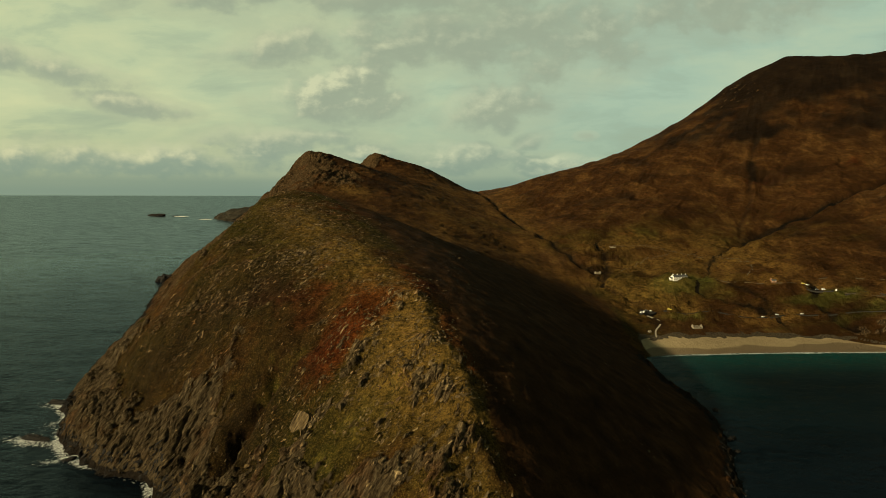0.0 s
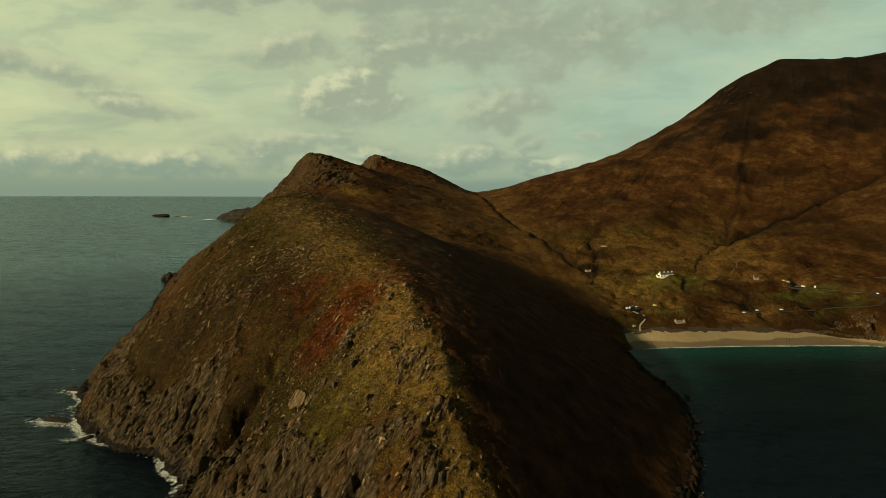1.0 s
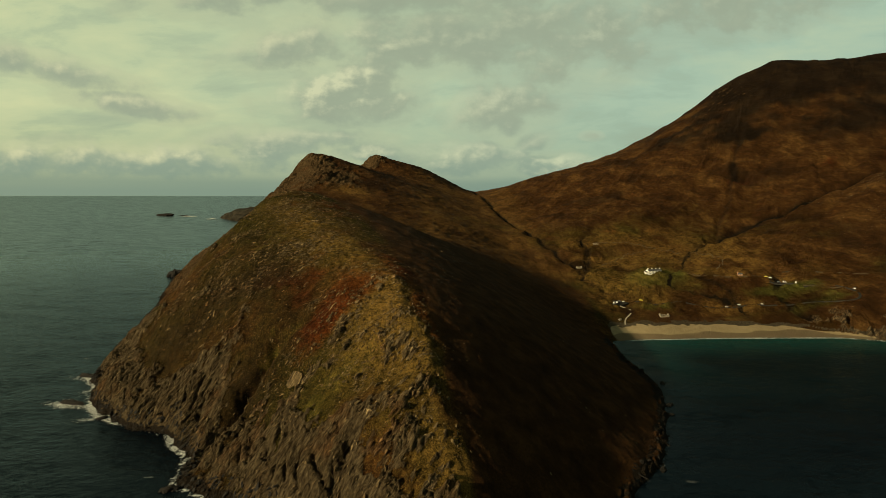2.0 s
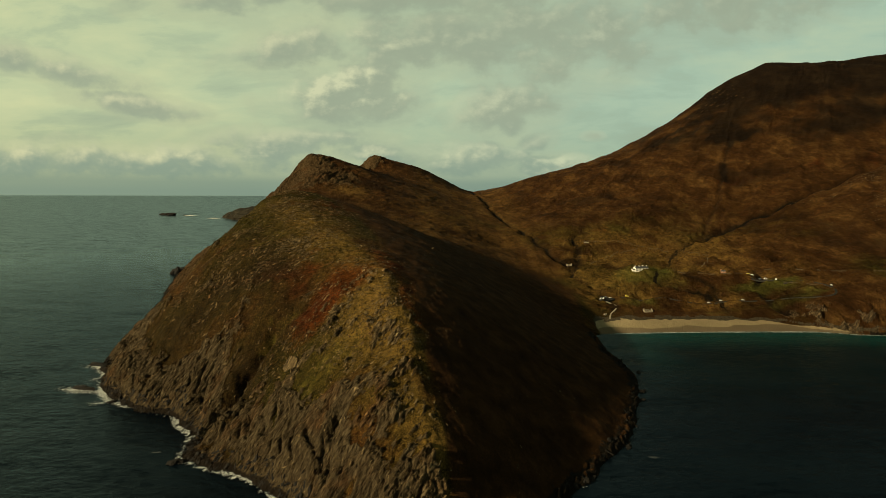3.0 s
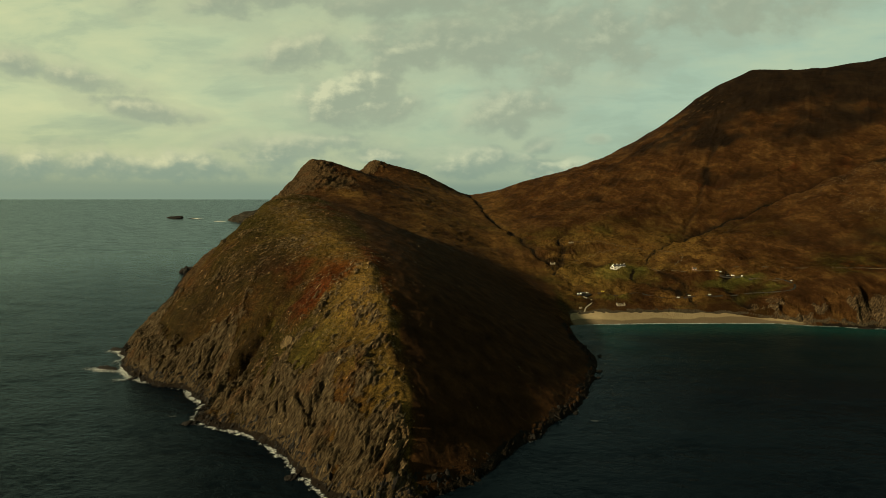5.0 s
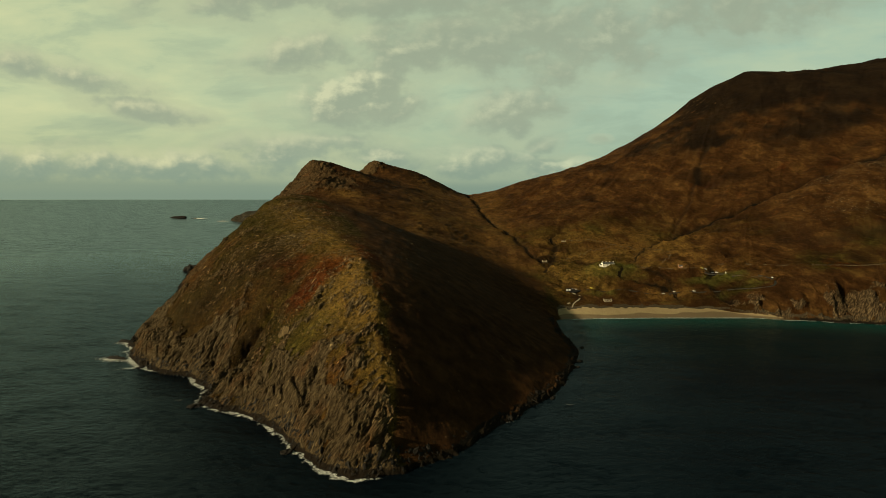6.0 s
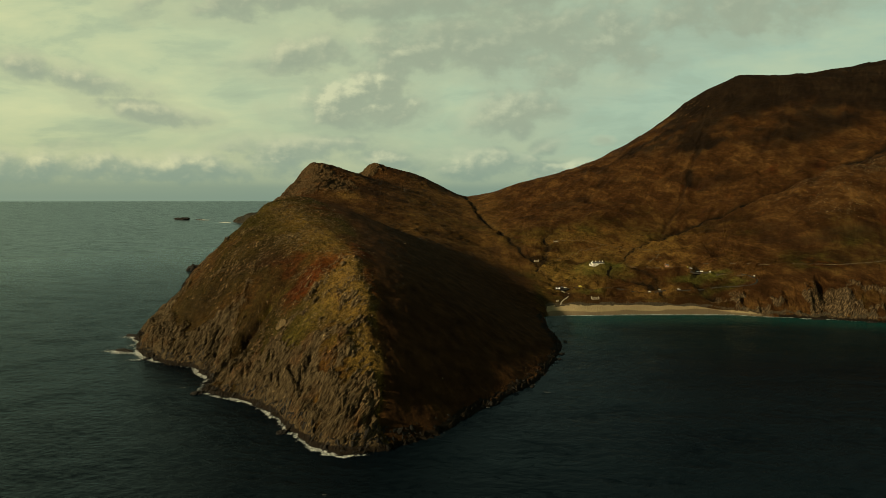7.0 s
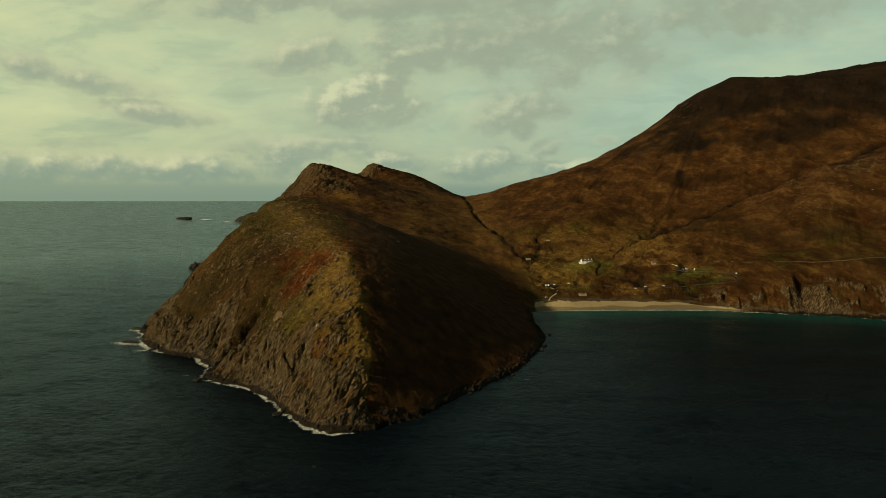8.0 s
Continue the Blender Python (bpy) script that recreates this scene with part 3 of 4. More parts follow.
    col = mix(t, calc(t, "SUBTRACT", 1.0, near), col, mix(t, 1.0, open_moor, ramp(t, broad, [(0.36, (0.64, 0.63, 0.64)), (0.50, (0.98, 0.98, 1.0)), (0.63, (1.42, 1.55, 1.55))]), "MULTIPLY"))
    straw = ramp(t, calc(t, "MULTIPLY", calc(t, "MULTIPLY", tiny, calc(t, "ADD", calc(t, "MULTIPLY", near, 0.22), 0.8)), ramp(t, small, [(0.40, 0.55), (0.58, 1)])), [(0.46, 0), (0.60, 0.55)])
    straw = calc(t, "MULTIPLY", straw, calc(t, "MULTIPLY", calc(t, "SUBTRACT", 1.0, attr(t, "shaded_side")), calc(t, "SUBTRACT", 1.0, calc(t, "MULTIPLY", attr(t, "rust"), 0.85))))
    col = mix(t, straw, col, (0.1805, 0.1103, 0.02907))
    # gold grass, plus sunlight painted along the spur crest and the slope behind
    glow = calc(t, "MULTIPLY", attr(t, "gold_lit"), calc(t, "MULTIPLY", ramp(t, calc(t, "ADD", calc(t, "MULTIPLY", small, 0.5), calc(t, "MULTIPLY", clump, 0.5)), [(0.39, 0.0), (0.58, 0.85)]), calc(t, "SUBTRACT", 1.0, calc(t, "MULTIPLY", attr(t, "rust"), 0.8))))
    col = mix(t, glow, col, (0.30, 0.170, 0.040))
    col = mix(t, calc(t, "MULTIPLY", ramp(t, tiny, [(0.36, 0.55), (0.50, 0.0)]), calc(t, "ADD", calc(t, "MULTIPLY", near, 0.8), 0.2)), col, (0.018, 0.013, 0.006))
    # the slope facing away from the sun is painted its own shaded brown
    shaded_side = ramp(t, turf, [(0.36, (0.018, 0.0086, 0.0036)), (0.5, (0.044, 0.0205, 0.0076)), (0.64, (0.086, 0.040, 0.0140))])
    col = mix(t, calc(t, "MULTIPLY", attr(t, "shaded_side"), 0.9), col, shaded_side)
    stone, streak = rock_colour(t, co)
    # bare stone brightened there too, the sun's strength put into its colour
    stone = mix(t, calc(t, "MULTIPLY", attr(t, "gold_lit"), 0.8), stone, mix(t, 1.0, stone, (2.0, 1.9, 1.75), "MULTIPLY"))
    stone = mix(t, calc(t, "SUBTRACT", 1.0, near), stone, mix(t, 1.0, stone, (1.15, 1.0, 0.85), "MULTIPLY"))
    buff = calc(t, "MULTIPLY", attr(t, "buff"), ramp(t, mid, [(0.36, 0.1), (0.54, 0.9)]))
    stone = mix(t, buff, stone, ramp(t, streak, [(0.38, (0.016, 0.011, 0.006)), (0.50, (0.10, 0.072, 0.042)), (0.64, (0.30, 0.215, 0.12))]))
    rock = blend("rock", 0.36, 0.50, small, 1.7)
    col = mix(t, rock, col, stone)
    # stream cuts near-black: dark peat, and shade painted into the creases
    col = mix(t, blend("peat_and_shade", 0.35, 0.65, small, 1.4), col, (0.009, 0.0065, 0.004))
    col = mix(t, blend("wet", 0.35, 0.65, small, 0.6), col, (0.016, 0.012, 0.008))
    pebble = ramp(t, noise_tex(t, co, 1.1, 4, 0.7), [(0.38, (0.025, 0.020, 0.013)), (0.62, (0.12, 0.095, 0.06))])
    col = mix(t, blend("shingle", 0.35, 0.6, small, 0.6), col, pebble)
    sandc = ramp(t, mid, [(0.3, (0.29, 0.222, 0.122)), (0.7, (0.47, 0.370, 0.212))])
    damp = mix(t, blend("damp", 0.3, 0.7, mid, 0.5), sandc, (0.20, 0.150, 0.09))
    col = mix(t, blend("sand", 0.4, 0.6, small, 0.25), col, damp)
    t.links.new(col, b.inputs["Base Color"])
    t.links.new(ramp(t, attr(t, "wet"), [(0.3, 0.92), (0.8, 0.75)]), b.inputs["Roughness"])
    b.inputs["Specular IOR Level"].default_value = 0.04
    h = calc(t, "ADD", calc(t, "MULTIPLY", small, 0.7), calc(t, "MULTIPLY", tiny, 0.3))
    h = calc(t, "ADD", h, calc(t, "MULTIPLY", calc(t, "MULTIPLY", streak, rock), calc(t, "ADD", calc(t, "MULTIPLY", near, 0.6), 0.3)))
    h = calc(t, "ADD", h, calc(t, "MULTIPLY", calc(t, "ADD", calc(t, "MULTIPLY", broad, 3.0), calc(t, "MULTIPLY", grain, 4.5)), calc(t, "SUBTRACT", 1.0, near)))
    bump(t, b, h, 1.0, 3.0)
    return m


def make_rock(name, bright):
    m, t, b = material(name)
    co = nd(t, "ShaderNodeNewGeometry").outputs["Position"]
    col, streak = rock_colour(t, co)
    rnd = nd(t, "ShaderNodeObjectInfo").outputs["Random"]
    isl = nd(t, "ShaderNodeNewGeometry").outputs["Random Per Island"]
    tone = ramp(t, calc(t, "FRACT", calc(t, "ADD", rnd, isl)), [(k, tuple(bright * c * v for c in (1.0, 0.96, 0.88))) for k, v in ((0.0, 0.9), (0.4, 1.6), (0.7, 2.5), (1.0, 3.5))])
    t.links.new(mix(t, 1.0, col, tone, "MULTIPLY"), b.inputs["Base Color"])
    b.inputs["Roughness"].default_value = 0.85
    b.inputs["Specular IOR Level"].default_value = 0.04
    bump(t, b, streak, 0.8, 0.5)
    return m


def make_dark_rock():
    m, t, b = material("wet_black_rock")
    co = nd(t, "ShaderNodeNewGeometry").outputs["Position"]
    n = noise_tex(t, co, 0.4, 7, 0.65)
    col = ramp(t, n, [(0.3, (0.005, 0.0045, 0.004)), (0.6, (0.015, 0.0125, 0.010)), (0.8, (0.036, 0.030, 0.022))])
    t.links.new(col, b.inputs["Base Color"])
    b.inputs["Roughness"].default_value = 0.8
    b.inputs["Specular IOR Level"].default_value = 0.15
    bump(t, b, n, 0.8, 1.5)
    return m


def make_sea():
    m, t, b = material("sea_water")
    co = nd(t, "ShaderNodeNewGeometry").outputs["Position"]
    swell = noise_tex(t, mapping(t, co, (0.016, 0.034, 1), (0, 0, 0.5)), 1.0, 4, 0.5)
    chop = noise_tex(t, mapping(t, co, (0.10, 0.17, 1), (0, 0, 0.35)), 1.0, 6, 0.6)
    ripple = noise_tex(t, co, 0.7, 4, 0.6)
    drift = noise_tex(t, mapping(t, co, (0.0022, 0.011, 1), (0, 0, 0.1)), 1.0, 4, 0.55)
    deep = mix(t, ramp(t, drift, [(0.35, 0), (0.65, 1)]), (0.0010, 0.0022, 0.0042), (0.0024, 0.0056, 0.0086))
    col = mix(t, attr(t, "shallow"), deep, (0.0040, 0.034, 0.031))
    # surf: broken white water where the swell meets rock, one thin line along the sand
    surf = calc(t, "ADD", attr(t, "surf"), calc(t, "MULTIPLY", calc(t, "SUBTRACT", noise_tex(t, co, 0.30, 9, 0.72, dist=0.9), 0.5), 2.4))
    foam = ramp(t, surf, [(0.62, 0.0), (0.78, 0.55), (1.0, 1.0)])
    foam = calc(t, "MULTIPLY", foam, ramp(t, noise_tex(t, co, 0.75, 6, 0.75), [(0.43, 0.08), (0.56, 1.0)]))
    specks = noise_tex(t, mapping(t, co, (0.022, 0.06, 1), (0, 0, 0.4), (40, 13, 0)), 1.0, 8, 0.62)
    caps = calc(t, "MULTIPLY", ramp(t, specks, [(0.70, 0.0), (0.75, 0.25)]), attr(t, "caps"))
    foam = calc(t, "MAXIMUM", foam, caps)
    col = mix(t, foam, col, (0.78, 0.80, 0.76))
    h = calc(t, "ADD", calc(t, "MULTIPLY", swell, 2.4), calc(t, "MULTIPLY", chop, 1.2))
    h = calc(t, "ADD", h, calc(t, "MULTIPLY", ripple, 0.2))
    h = calc(t, "MULTIPLY", h, calc(t, "ADD", calc(t, "MULTIPLY", attr(t, "open"), 0.35), 0.65))
    # dark body of the water under a glossy skin, white where it foams
    t.nodes.remove(b)
    bn = nd(t, "ShaderNodeBump", i_Strength=1.0, i_Distance=0.9)
    t.links.new(h, bn.inputs["Height"])
    body = nd(t, "ShaderNodeBsdfDiffuse")
    skin = nd(t, "ShaderNodeBsdfGlossy", i_Roughness=0.10)
    skin.inputs["Color"].default_value = (0.72, 0.89, 0.97, 1)
    t.links.new(col, body.inputs["Color"])
    t.links.new(ramp(t, attr(t, "offing"), [(0.0, 0.08), (1.0, 0.30)]), skin.inputs["Roughness"])
    for n in (body, skin):
        t.links.new(bn.outputs[0], n.inputs["Normal"])
    fres = nd(t, "ShaderNodeFresnel", i_IOR=1.333)
    t.links.new(bn.outputs[0], fres.inputs["Normal"])
    gloss = calc(t, "MULTIPLY", calc(t, "MINIMUM", fres.outputs[0], 0.62), calc(t, "MULTIPLY", calc(t, "ADD", calc(t, "MULTIPLY", attr(t, "offing"), 0.34), calc(t, "ADD", calc(t, "MULTIPLY", attr(t, "open"), 0.12), 0.43)), calc(t, "SUBTRACT", 1.0, foam)))
    # cat's paws: each wave turns a little more or less of itself to the sky
    gloss = calc(t, "MULTIPLY", gloss, ramp(t, calc(t, "ADD", calc(t, "MULTIPLY", chop, 0.6), calc(t, "MULTIPLY", swell, 0.4)), [(0.38, 0.45), (0.5, 0.95), (0.62, 1.0)]))
    mixer = t.nodes.new("ShaderNodeMixShader")
    t.links.new(gloss, mixer.inputs[0])
    t.links.new(body.outputs[0], mixer.inputs[1])
    t.links.new(skin.outputs[0], mixer.inputs[2])
    t.links.new(mixer.outputs[0], [n for n in t.nodes if n.type == "OUTPUT_MATERIAL"][0].inputs[0])
    return m


M_GROUND, M_ROCK, M_CRAG, M_WETROCK, M_SEA = make_ground(), make_rock("pale_weathered_schist", 0.74), make_rock("brown_schist", 0.46), make_dark_rock(), make_sea()


# ---- ground ----
def build_ground():
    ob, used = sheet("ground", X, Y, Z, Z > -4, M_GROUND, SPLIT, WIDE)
    x, y, z, f = X0, Y0, Z, FIELD
    n1, n2 = fbm(x / 120, y / 120, 0, 4, 0.5, 90), fbm(x / 45, y / 45, 0, 3, 0.5, 95)
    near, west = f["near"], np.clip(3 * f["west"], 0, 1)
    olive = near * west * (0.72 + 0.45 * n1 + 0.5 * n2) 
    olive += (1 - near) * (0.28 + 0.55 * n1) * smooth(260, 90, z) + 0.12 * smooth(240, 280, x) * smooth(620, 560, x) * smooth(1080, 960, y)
    # strip of brighter colour along the spur crest, standing in for stronger sunlight
    gold_lit = np.exp(-(line_distance(x, y, [(28, 185), (8, 245), (-14, 290), (-26, 345), (-58, 400), (-108, 500), (-170, 600)]) / 31) ** 2) * west * near * np.clip(0.8 + 0.9 * n2 + 0.4 * n1, 0, 1)
    olive += 0.5 * gold_lit
    f["gold_lit"] = gold_lit
    # reddish band along the shadow line: grazing light painted as rust
    lit_fringe = near * 4 * f["west"] * (1 - f["west"]) * smooth(250, 290, y) * smooth(470, 400, y)
    rust = near * (0.95 * blob(x + 26 * n2, y + 30 * n1, -84, 366, 56, 42, 20) * (0.75 + 0.9 * n2) + 0.5 * blob(x, y, -60, 326, 12, 34, -20) + 0.75 * blob(x, y, -52, 342, 24, 12, 35) + 0.5 * blob(x, y, -20, 400, 18, 50, 35) + 0.4 * blob(x, y, -125, 600, 60, 75)
                   + 0.5 * blob(x, y, 24, 225, 12, 22) + 0.02 + 0.35 * n2) + 0.6 * lit_fringe * (0.8 + n2)
    rust += (1 - near) * (0.10 + 0.4 * n2 + 0.3 * n1) * smooth(420, 250, z)
    # weather-face heather; high up, cloud shade put into the colour; darker along the burns
    heath_and_shade = near * west * (0.5 * smooth(-20, -105, x - 0.25 * (y - 330) + 60 * n2) * smooth(560, 440, y) + 0.25 * smooth(-0.1, 0.5, n2)) * (1 - gold_lit) + (1 - near) * smooth(270, 520, z + 150 * n1 + 60 * n2) + 0.85 * f["burns"] + 0.5 * (1 - near) * smooth(0.15, 0.6, fbm(x / 90, y / 90, 0, 3, 0.5, 99))
    green = (1.05 * blob(x, y, 368, 842, 64, 38, 20) + 0.8 * blob(x, y, 525, 745, 70, 24) + 0.42 * blob(x, y, 400, 785, 70, 45) + 0.6 * blob(x, y, 320, 725, 50, 20) + 0.42 * blob(x, y, 440, 692, 120, 13)
             + 0.5 * blob(x, y, 560, 700, 60, 25) + 0.35 * blob(x, y, 420, 960, 90, 50) + near * west * (0.6 * blob(x, y, -42, 264, 40, 18, 30) + 0.45 * blob(x, y, -105, 335, 45, 26, 20) + 0.45 * blob(x, y, -160, 480, 60, 50) + 0.35 * blob(x, y, 6, 290, 18, 26)))
    ragged = 0.9 * n2 + 1.3 * fbm(x / 13, y / 13, 0, 3, 0.6, 97)
    sand = f["beach"] * smooth(6.0, 5.2, z + ragged) * smooth(-4, 0, f["shore"])
    shingle = smooth(4.8, 5.6, z + ragged) * smooth(8.2, 6.6, z + 1.5 * ragged) * smooth(225, 250, x) * smooth(620, 560, x) * smooth(730, 700, y) + \
        0.6 * smooth(540, 600, x) * smooth(9, 4, f["shore"]) * smooth(0, 3, f["shore"]) * smooth(540, 560, y) * (1 - near)
    damp = smooth(3.6, 1.4, z + 1.6 * n2)
    # golden mask also covers the slope behind, lit by colour, and ochre fields
    for name, v in (("rock", f["rock"]), ("wet", f["wet"]), ("olive", olive), ("rust", rust), ("heath_and_shade", heath_and_shade), ("green", green),
                    ("near", near), ("gold_lit", np.maximum(np.maximum(gold_lit, 0.42 * smooth(-160, 20, x) * smooth(260, 190, x) * smooth(800, 950, y) * smooth(2100, 1700, y) * (0.7 + 0.9 * n2)), np.maximum(0.9 * blob(x, y, 308, 812, 55, 60) + 0.9 * blob(x, y, -186, 1150, 45, 45) + 0.8 * blob(x, y, 415, 965, 85, 34, 10) + 0.5 * blob(x, y, 510, 905, 70, 40), 1.0 * f["dale"] * smooth(660, 520, x) * smooth(-0.35, 0.3, n2 + 0.6 * n1) * np.clip(1 - 1.4 * green, 0, 1)))), ("shaded_side", near * (1 - west)), ("peat_and_shade", 0.75 * smooth(0.5, 0.95, f["burns"]) * (0.75 + 0.5 * n2)), ("buff", f["bay"] * (0.6 + 0.4 * np.clip(blob(x, y, 694, 612, 16, 40, -20) + blob(x, y, 600, 628, 40, 14, -20), 0, 1))), ("sand", sand), ("shingle", shingle), ("damp", damp)):
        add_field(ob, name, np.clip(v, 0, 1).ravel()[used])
    return tagged(ob, "steep rust-brown moorland with grey rock, grass and a sandy cove", "hillside", kind="structure")


ground = build_ground()


# ---- sea ----
def sea_height(px, py):
    """The sheet of the sea bends up a little far out, so that its rim stands at the horizon."""
    r = np.hypot(np.asarray(px, float) - 50, np.asarray(py, float) + 130)
    return 150 * np.clip((r - 1900) / 2850, 0, 1) ** 1.25


def build_sea():
    gx = steps(-4700, 4800, [(-430, 300, 3.0)], 0.05, 110)
    gy = steps(-4880, 4620, [(90, 660, 3.0)], 0.05, 110)
    x, y = np.meshgrid(gx, gy)
    r = np.hypot(x - 50, y + 130)
    # the outermost cells are drawn out to a true circle
    pull = np.where(r > 4700, 4750 / r, 1.0)
    x, y = 50 + (x - 50) * pull, -130 + (y + 130) * pull
    shore, _ = shore_line(x, y)
    ob, used = sheet("sea", x, y, sea_height(x, y), shore < 25, M_SEA)
    d = -shore
    weather = smooth(60, 20, x) * smooth(1300, 700, y)
    gust = fbm(x / 34, y / 34, 0, 2, 0.5, 12)
    surf = np.exp(-(np.maximum(np.abs(d - 1.8) - 0.8, 0) / 2.6) ** 2) * weather * (0.78 + 1.0 * gust) * (0.45 + 0.55 * smooth(560, 420, y))
    surf += 0.85 * weather * (blob(x, y, -322, 450, 34, 10, -12) + blob(x, y, -300, 383, 36, 9, -14) + 0.8 * blob(x, y, -262, 356, 26, 9, 15) + 0.7 * blob(x, y, -305, 415, 12, 26))
    strand = smooth(235, 262, x) * smooth(700, 560, x) * smooth(500, 560, y)
    surf = np.maximum(surf, strand * 1.5 * np.exp(-((d - 2.0) / 2.6) ** 2) + 0.75 * smooth(560, 640, x) * np.exp(-((d - 2) / 5) ** 2) * smooth(450, 500, y))
    surf = np.maximum(surf, smooth(40, 90, x) * smooth(480, 400, y) * 0.42 * np.exp(-((d - 1) / 4) ** 2))
    shallow = np.clip(smooth(120, 5, d) ** 1.8 * smooth(150, 300, x) * smooth(430, 560, y) * 0.9 + 0.10 * smooth(330, 470, y) * smooth(150, 260, x) * smooth(1500, 900, x), 0, 1)
    opens = np.clip(smooth(180, -60, x) + smooth(100, -200, y), 0.25, 1)
    for name, v in (("surf", surf), ("shallow", shallow), ("open", opens), ("offing", smooth(380, 2300, np.hypot(x, y))), ("caps", opens * smooth(1300, 700, np.hypot(x, y)))):
        add_field(ob, name, np.clip(v, 0, 1).ravel()[used])
    return tagged(ob, "dark grey-green open sea with small waves", "sea", kind="structure")


sea = build_sea()


# ---- rocks on the slopes ----
def rock_mesh(name, seed, long=1.0):
    """An angular slab: the hull of a few scattered points."""
    rng = random.Random(seed)
    bm = bmesh.new()
    for _ in range(13):
        v = Vector((rng.gauss(0, 1), rng.gauss(0, 1), rng.gauss(0, 1))).normalized()
        bm.verts.new((v.x * 0.34 * rng.uniform(0.8, 1.15), v.y * 0.72 * rng.uniform(0.8, 1.15), v.z * long * rng.uniform(0.8, 1.15)))
    hull = bmesh.ops.convex_hull(bm, input=bm.verts)
    junk = list({g for g in hull["geom_interior"] + hull["geom_unused"] if isinstance(g, bmesh.types.BMVert)})
    bmesh.ops.delete(bm, geom=junk, context="VERTS")
    bmesh.ops.recalc_face_normals(bm, faces=bm.faces)
    me = bpy.data.meshes.new(name)
    bm.to_mesh(me)
    bm.free()
    me.materials.append(M_ROCK)
    return me


ROCKS = [rock_mesh("rock", k, 0.8 + 0.12 * (k % 5)) for k in range(14)]


def rock_turn(rng, normal, loose):
    """Outcrops lie in the slope, long axis up the dip of the slabs, each a little its own way."""
    n = Vector(normal).normalized()
    up = Vector((0.42 + rng.gauss(0, 0.25), rng.gauss(0.1, 0.25), 0.9))
    along_dip = (up - n * up.dot(n)).normalized()
    m = Matrix((n, along_dip.cross(n) * -1, along_dip)).transposed().to_4x4()
    return m @ Euler((rng.gauss(0, loose), rng.gauss(0, loose), rng.gauss(0, loose))).to_matrix().to_4x4()


def scatter(region, count, chance, size, rng, least=4):
    x0, x1, y0, y1 = region
    found, tries = [], 0
    while len(found) < count and tries < count * 60:
        tries += 1
        px, py = rng.uniform(x0, x1), rng.uniform(y0, y1)
        i, j = int(np.searchsorted(GX, px)) - 1, int(np.searchsorted(GY, py)) - 1
        if FIELD["shore"][j, i] < least or rng.random() > chance(px, py, i, j):
            continue
        found.append((float(X[j, i]), float(Y[j, i]), float(Z[j, i]), size(rng), (float(-FIELD["gx"][j, i]), float(-FIELD["gy"][j, i]), 1.0)))
    return found


def joined_rocks(name, places, label, rng, tall=1.0, mat=None):
    cos, tris, base = [], [], 0
    for px, py, pz, s, up in places:
        me = rng.choice(ROCKS)
        m = Matrix.Translation(Vector((px, py, pz)) + Vector(up).normalized() * s * 0.08) @ rock_turn(rng, up, 0.32) @ Matrix.Diagonal((s * rng.uniform(0.5, 0.9), s * rng.uniform(0.6, 1.2), s * tall * rng.uniform(0.7, 1.2), 1))
        cos += [m @ v.co for v in me.vertices]
        tris += [[i + base for i in p.vertices] for p in me.polygons]
        base += len(me.vertices)
    me = bpy.data.meshes.new(name)
    me.from_pydata(cos, [], tris)
    me.materials.append(mat or M_ROCK)
    return tagged(new(name, me), label, "rocks", kind="stuff")


def build_rocks():
    rng = random.Random(7)

    def weather(px, py, i, j):
        b, p = FIELD["broken"][j, i], FIELD["patch"][j, i]
        return FIELD["west"][j, i] * (1 - 0.75 * FIELD["low"][j, i]) * float(np.clip(0.12 + 1.0 * b + 0.5 * p + 0.9 * FIELD["vein"][j, i] + 0.30 * FIELD["gold_lit"][j, i], 0.03, 1))

    def shaded_side(px, py, i, j):
        return (1 - FIELD["west"][j, i]) * float(np.clip(FIELD["broken"][j, i] - 0.05, 0.0, 1))

    big = scatter((-270, 50, 150, 520), 300, weather, lambda r: min(2.2, 0.95 * math.exp(r.gauss(0, 0.3))), rng)
    for px, py, pz, s, up in big:
        ob = new("rock", rng.choice(ROCKS))
        ob.matrix_world = Matrix.Translation((px, py, pz)) @ rock_turn(rng, up, 0.3) @ Matrix.Diagonal((s, s, s, 1))
        ob.parent = ground
    many = scatter((-340, 60, 140, 760), 15000, weather, lambda r: min(2.2, 0.64 * math.exp(r.gauss(0, 0.45))), rng)
    joined_rocks("slope_rocks", many, "countless small grey rocks strewn over the grassy slope", rng, 1.55)
    crags = scatter((-320, 75, 134, 480), 1800, lambda px, py, i, j: float(FIELD["rock"][j, i] ** 2 * FIELD["west"][j, i]),
                    lambda r: min(2.4, 0.8 * math.exp(r.gauss(0, 0.4))), rng)
    joined_rocks("crag_slabs", crags, "steep leaning slabs of grey schist on the sea cliffs", rng, 1.6, M_CRAG)
    foot = scatter((-330, 235, 126, 620), 1500, lambda px, py, i, j: (1.0 if px < 60 else 0.3) if FIELD["shore"][j, i] < 9 and FIELD["beach"][j, i] < 0.01 else 0.0,
                   lambda r: min(3.4, 1.25 * math.exp(r.gauss(0, 0.4))), rng, -2)
    joined_rocks("shore_rocks", foot, "dark wet broken rocks along the waterline", rng, 1.2, M_WETROCK)
    shade = scatter((-40, 215, 170, 620), 420, shaded_side, lambda r: min(2.2, 0.65 * math.exp(r.gauss(0, 0.45))), rng)
    joined_rocks("slope_rocks", shade, "scattered small grey rocks on the shaded heather slope", rng)

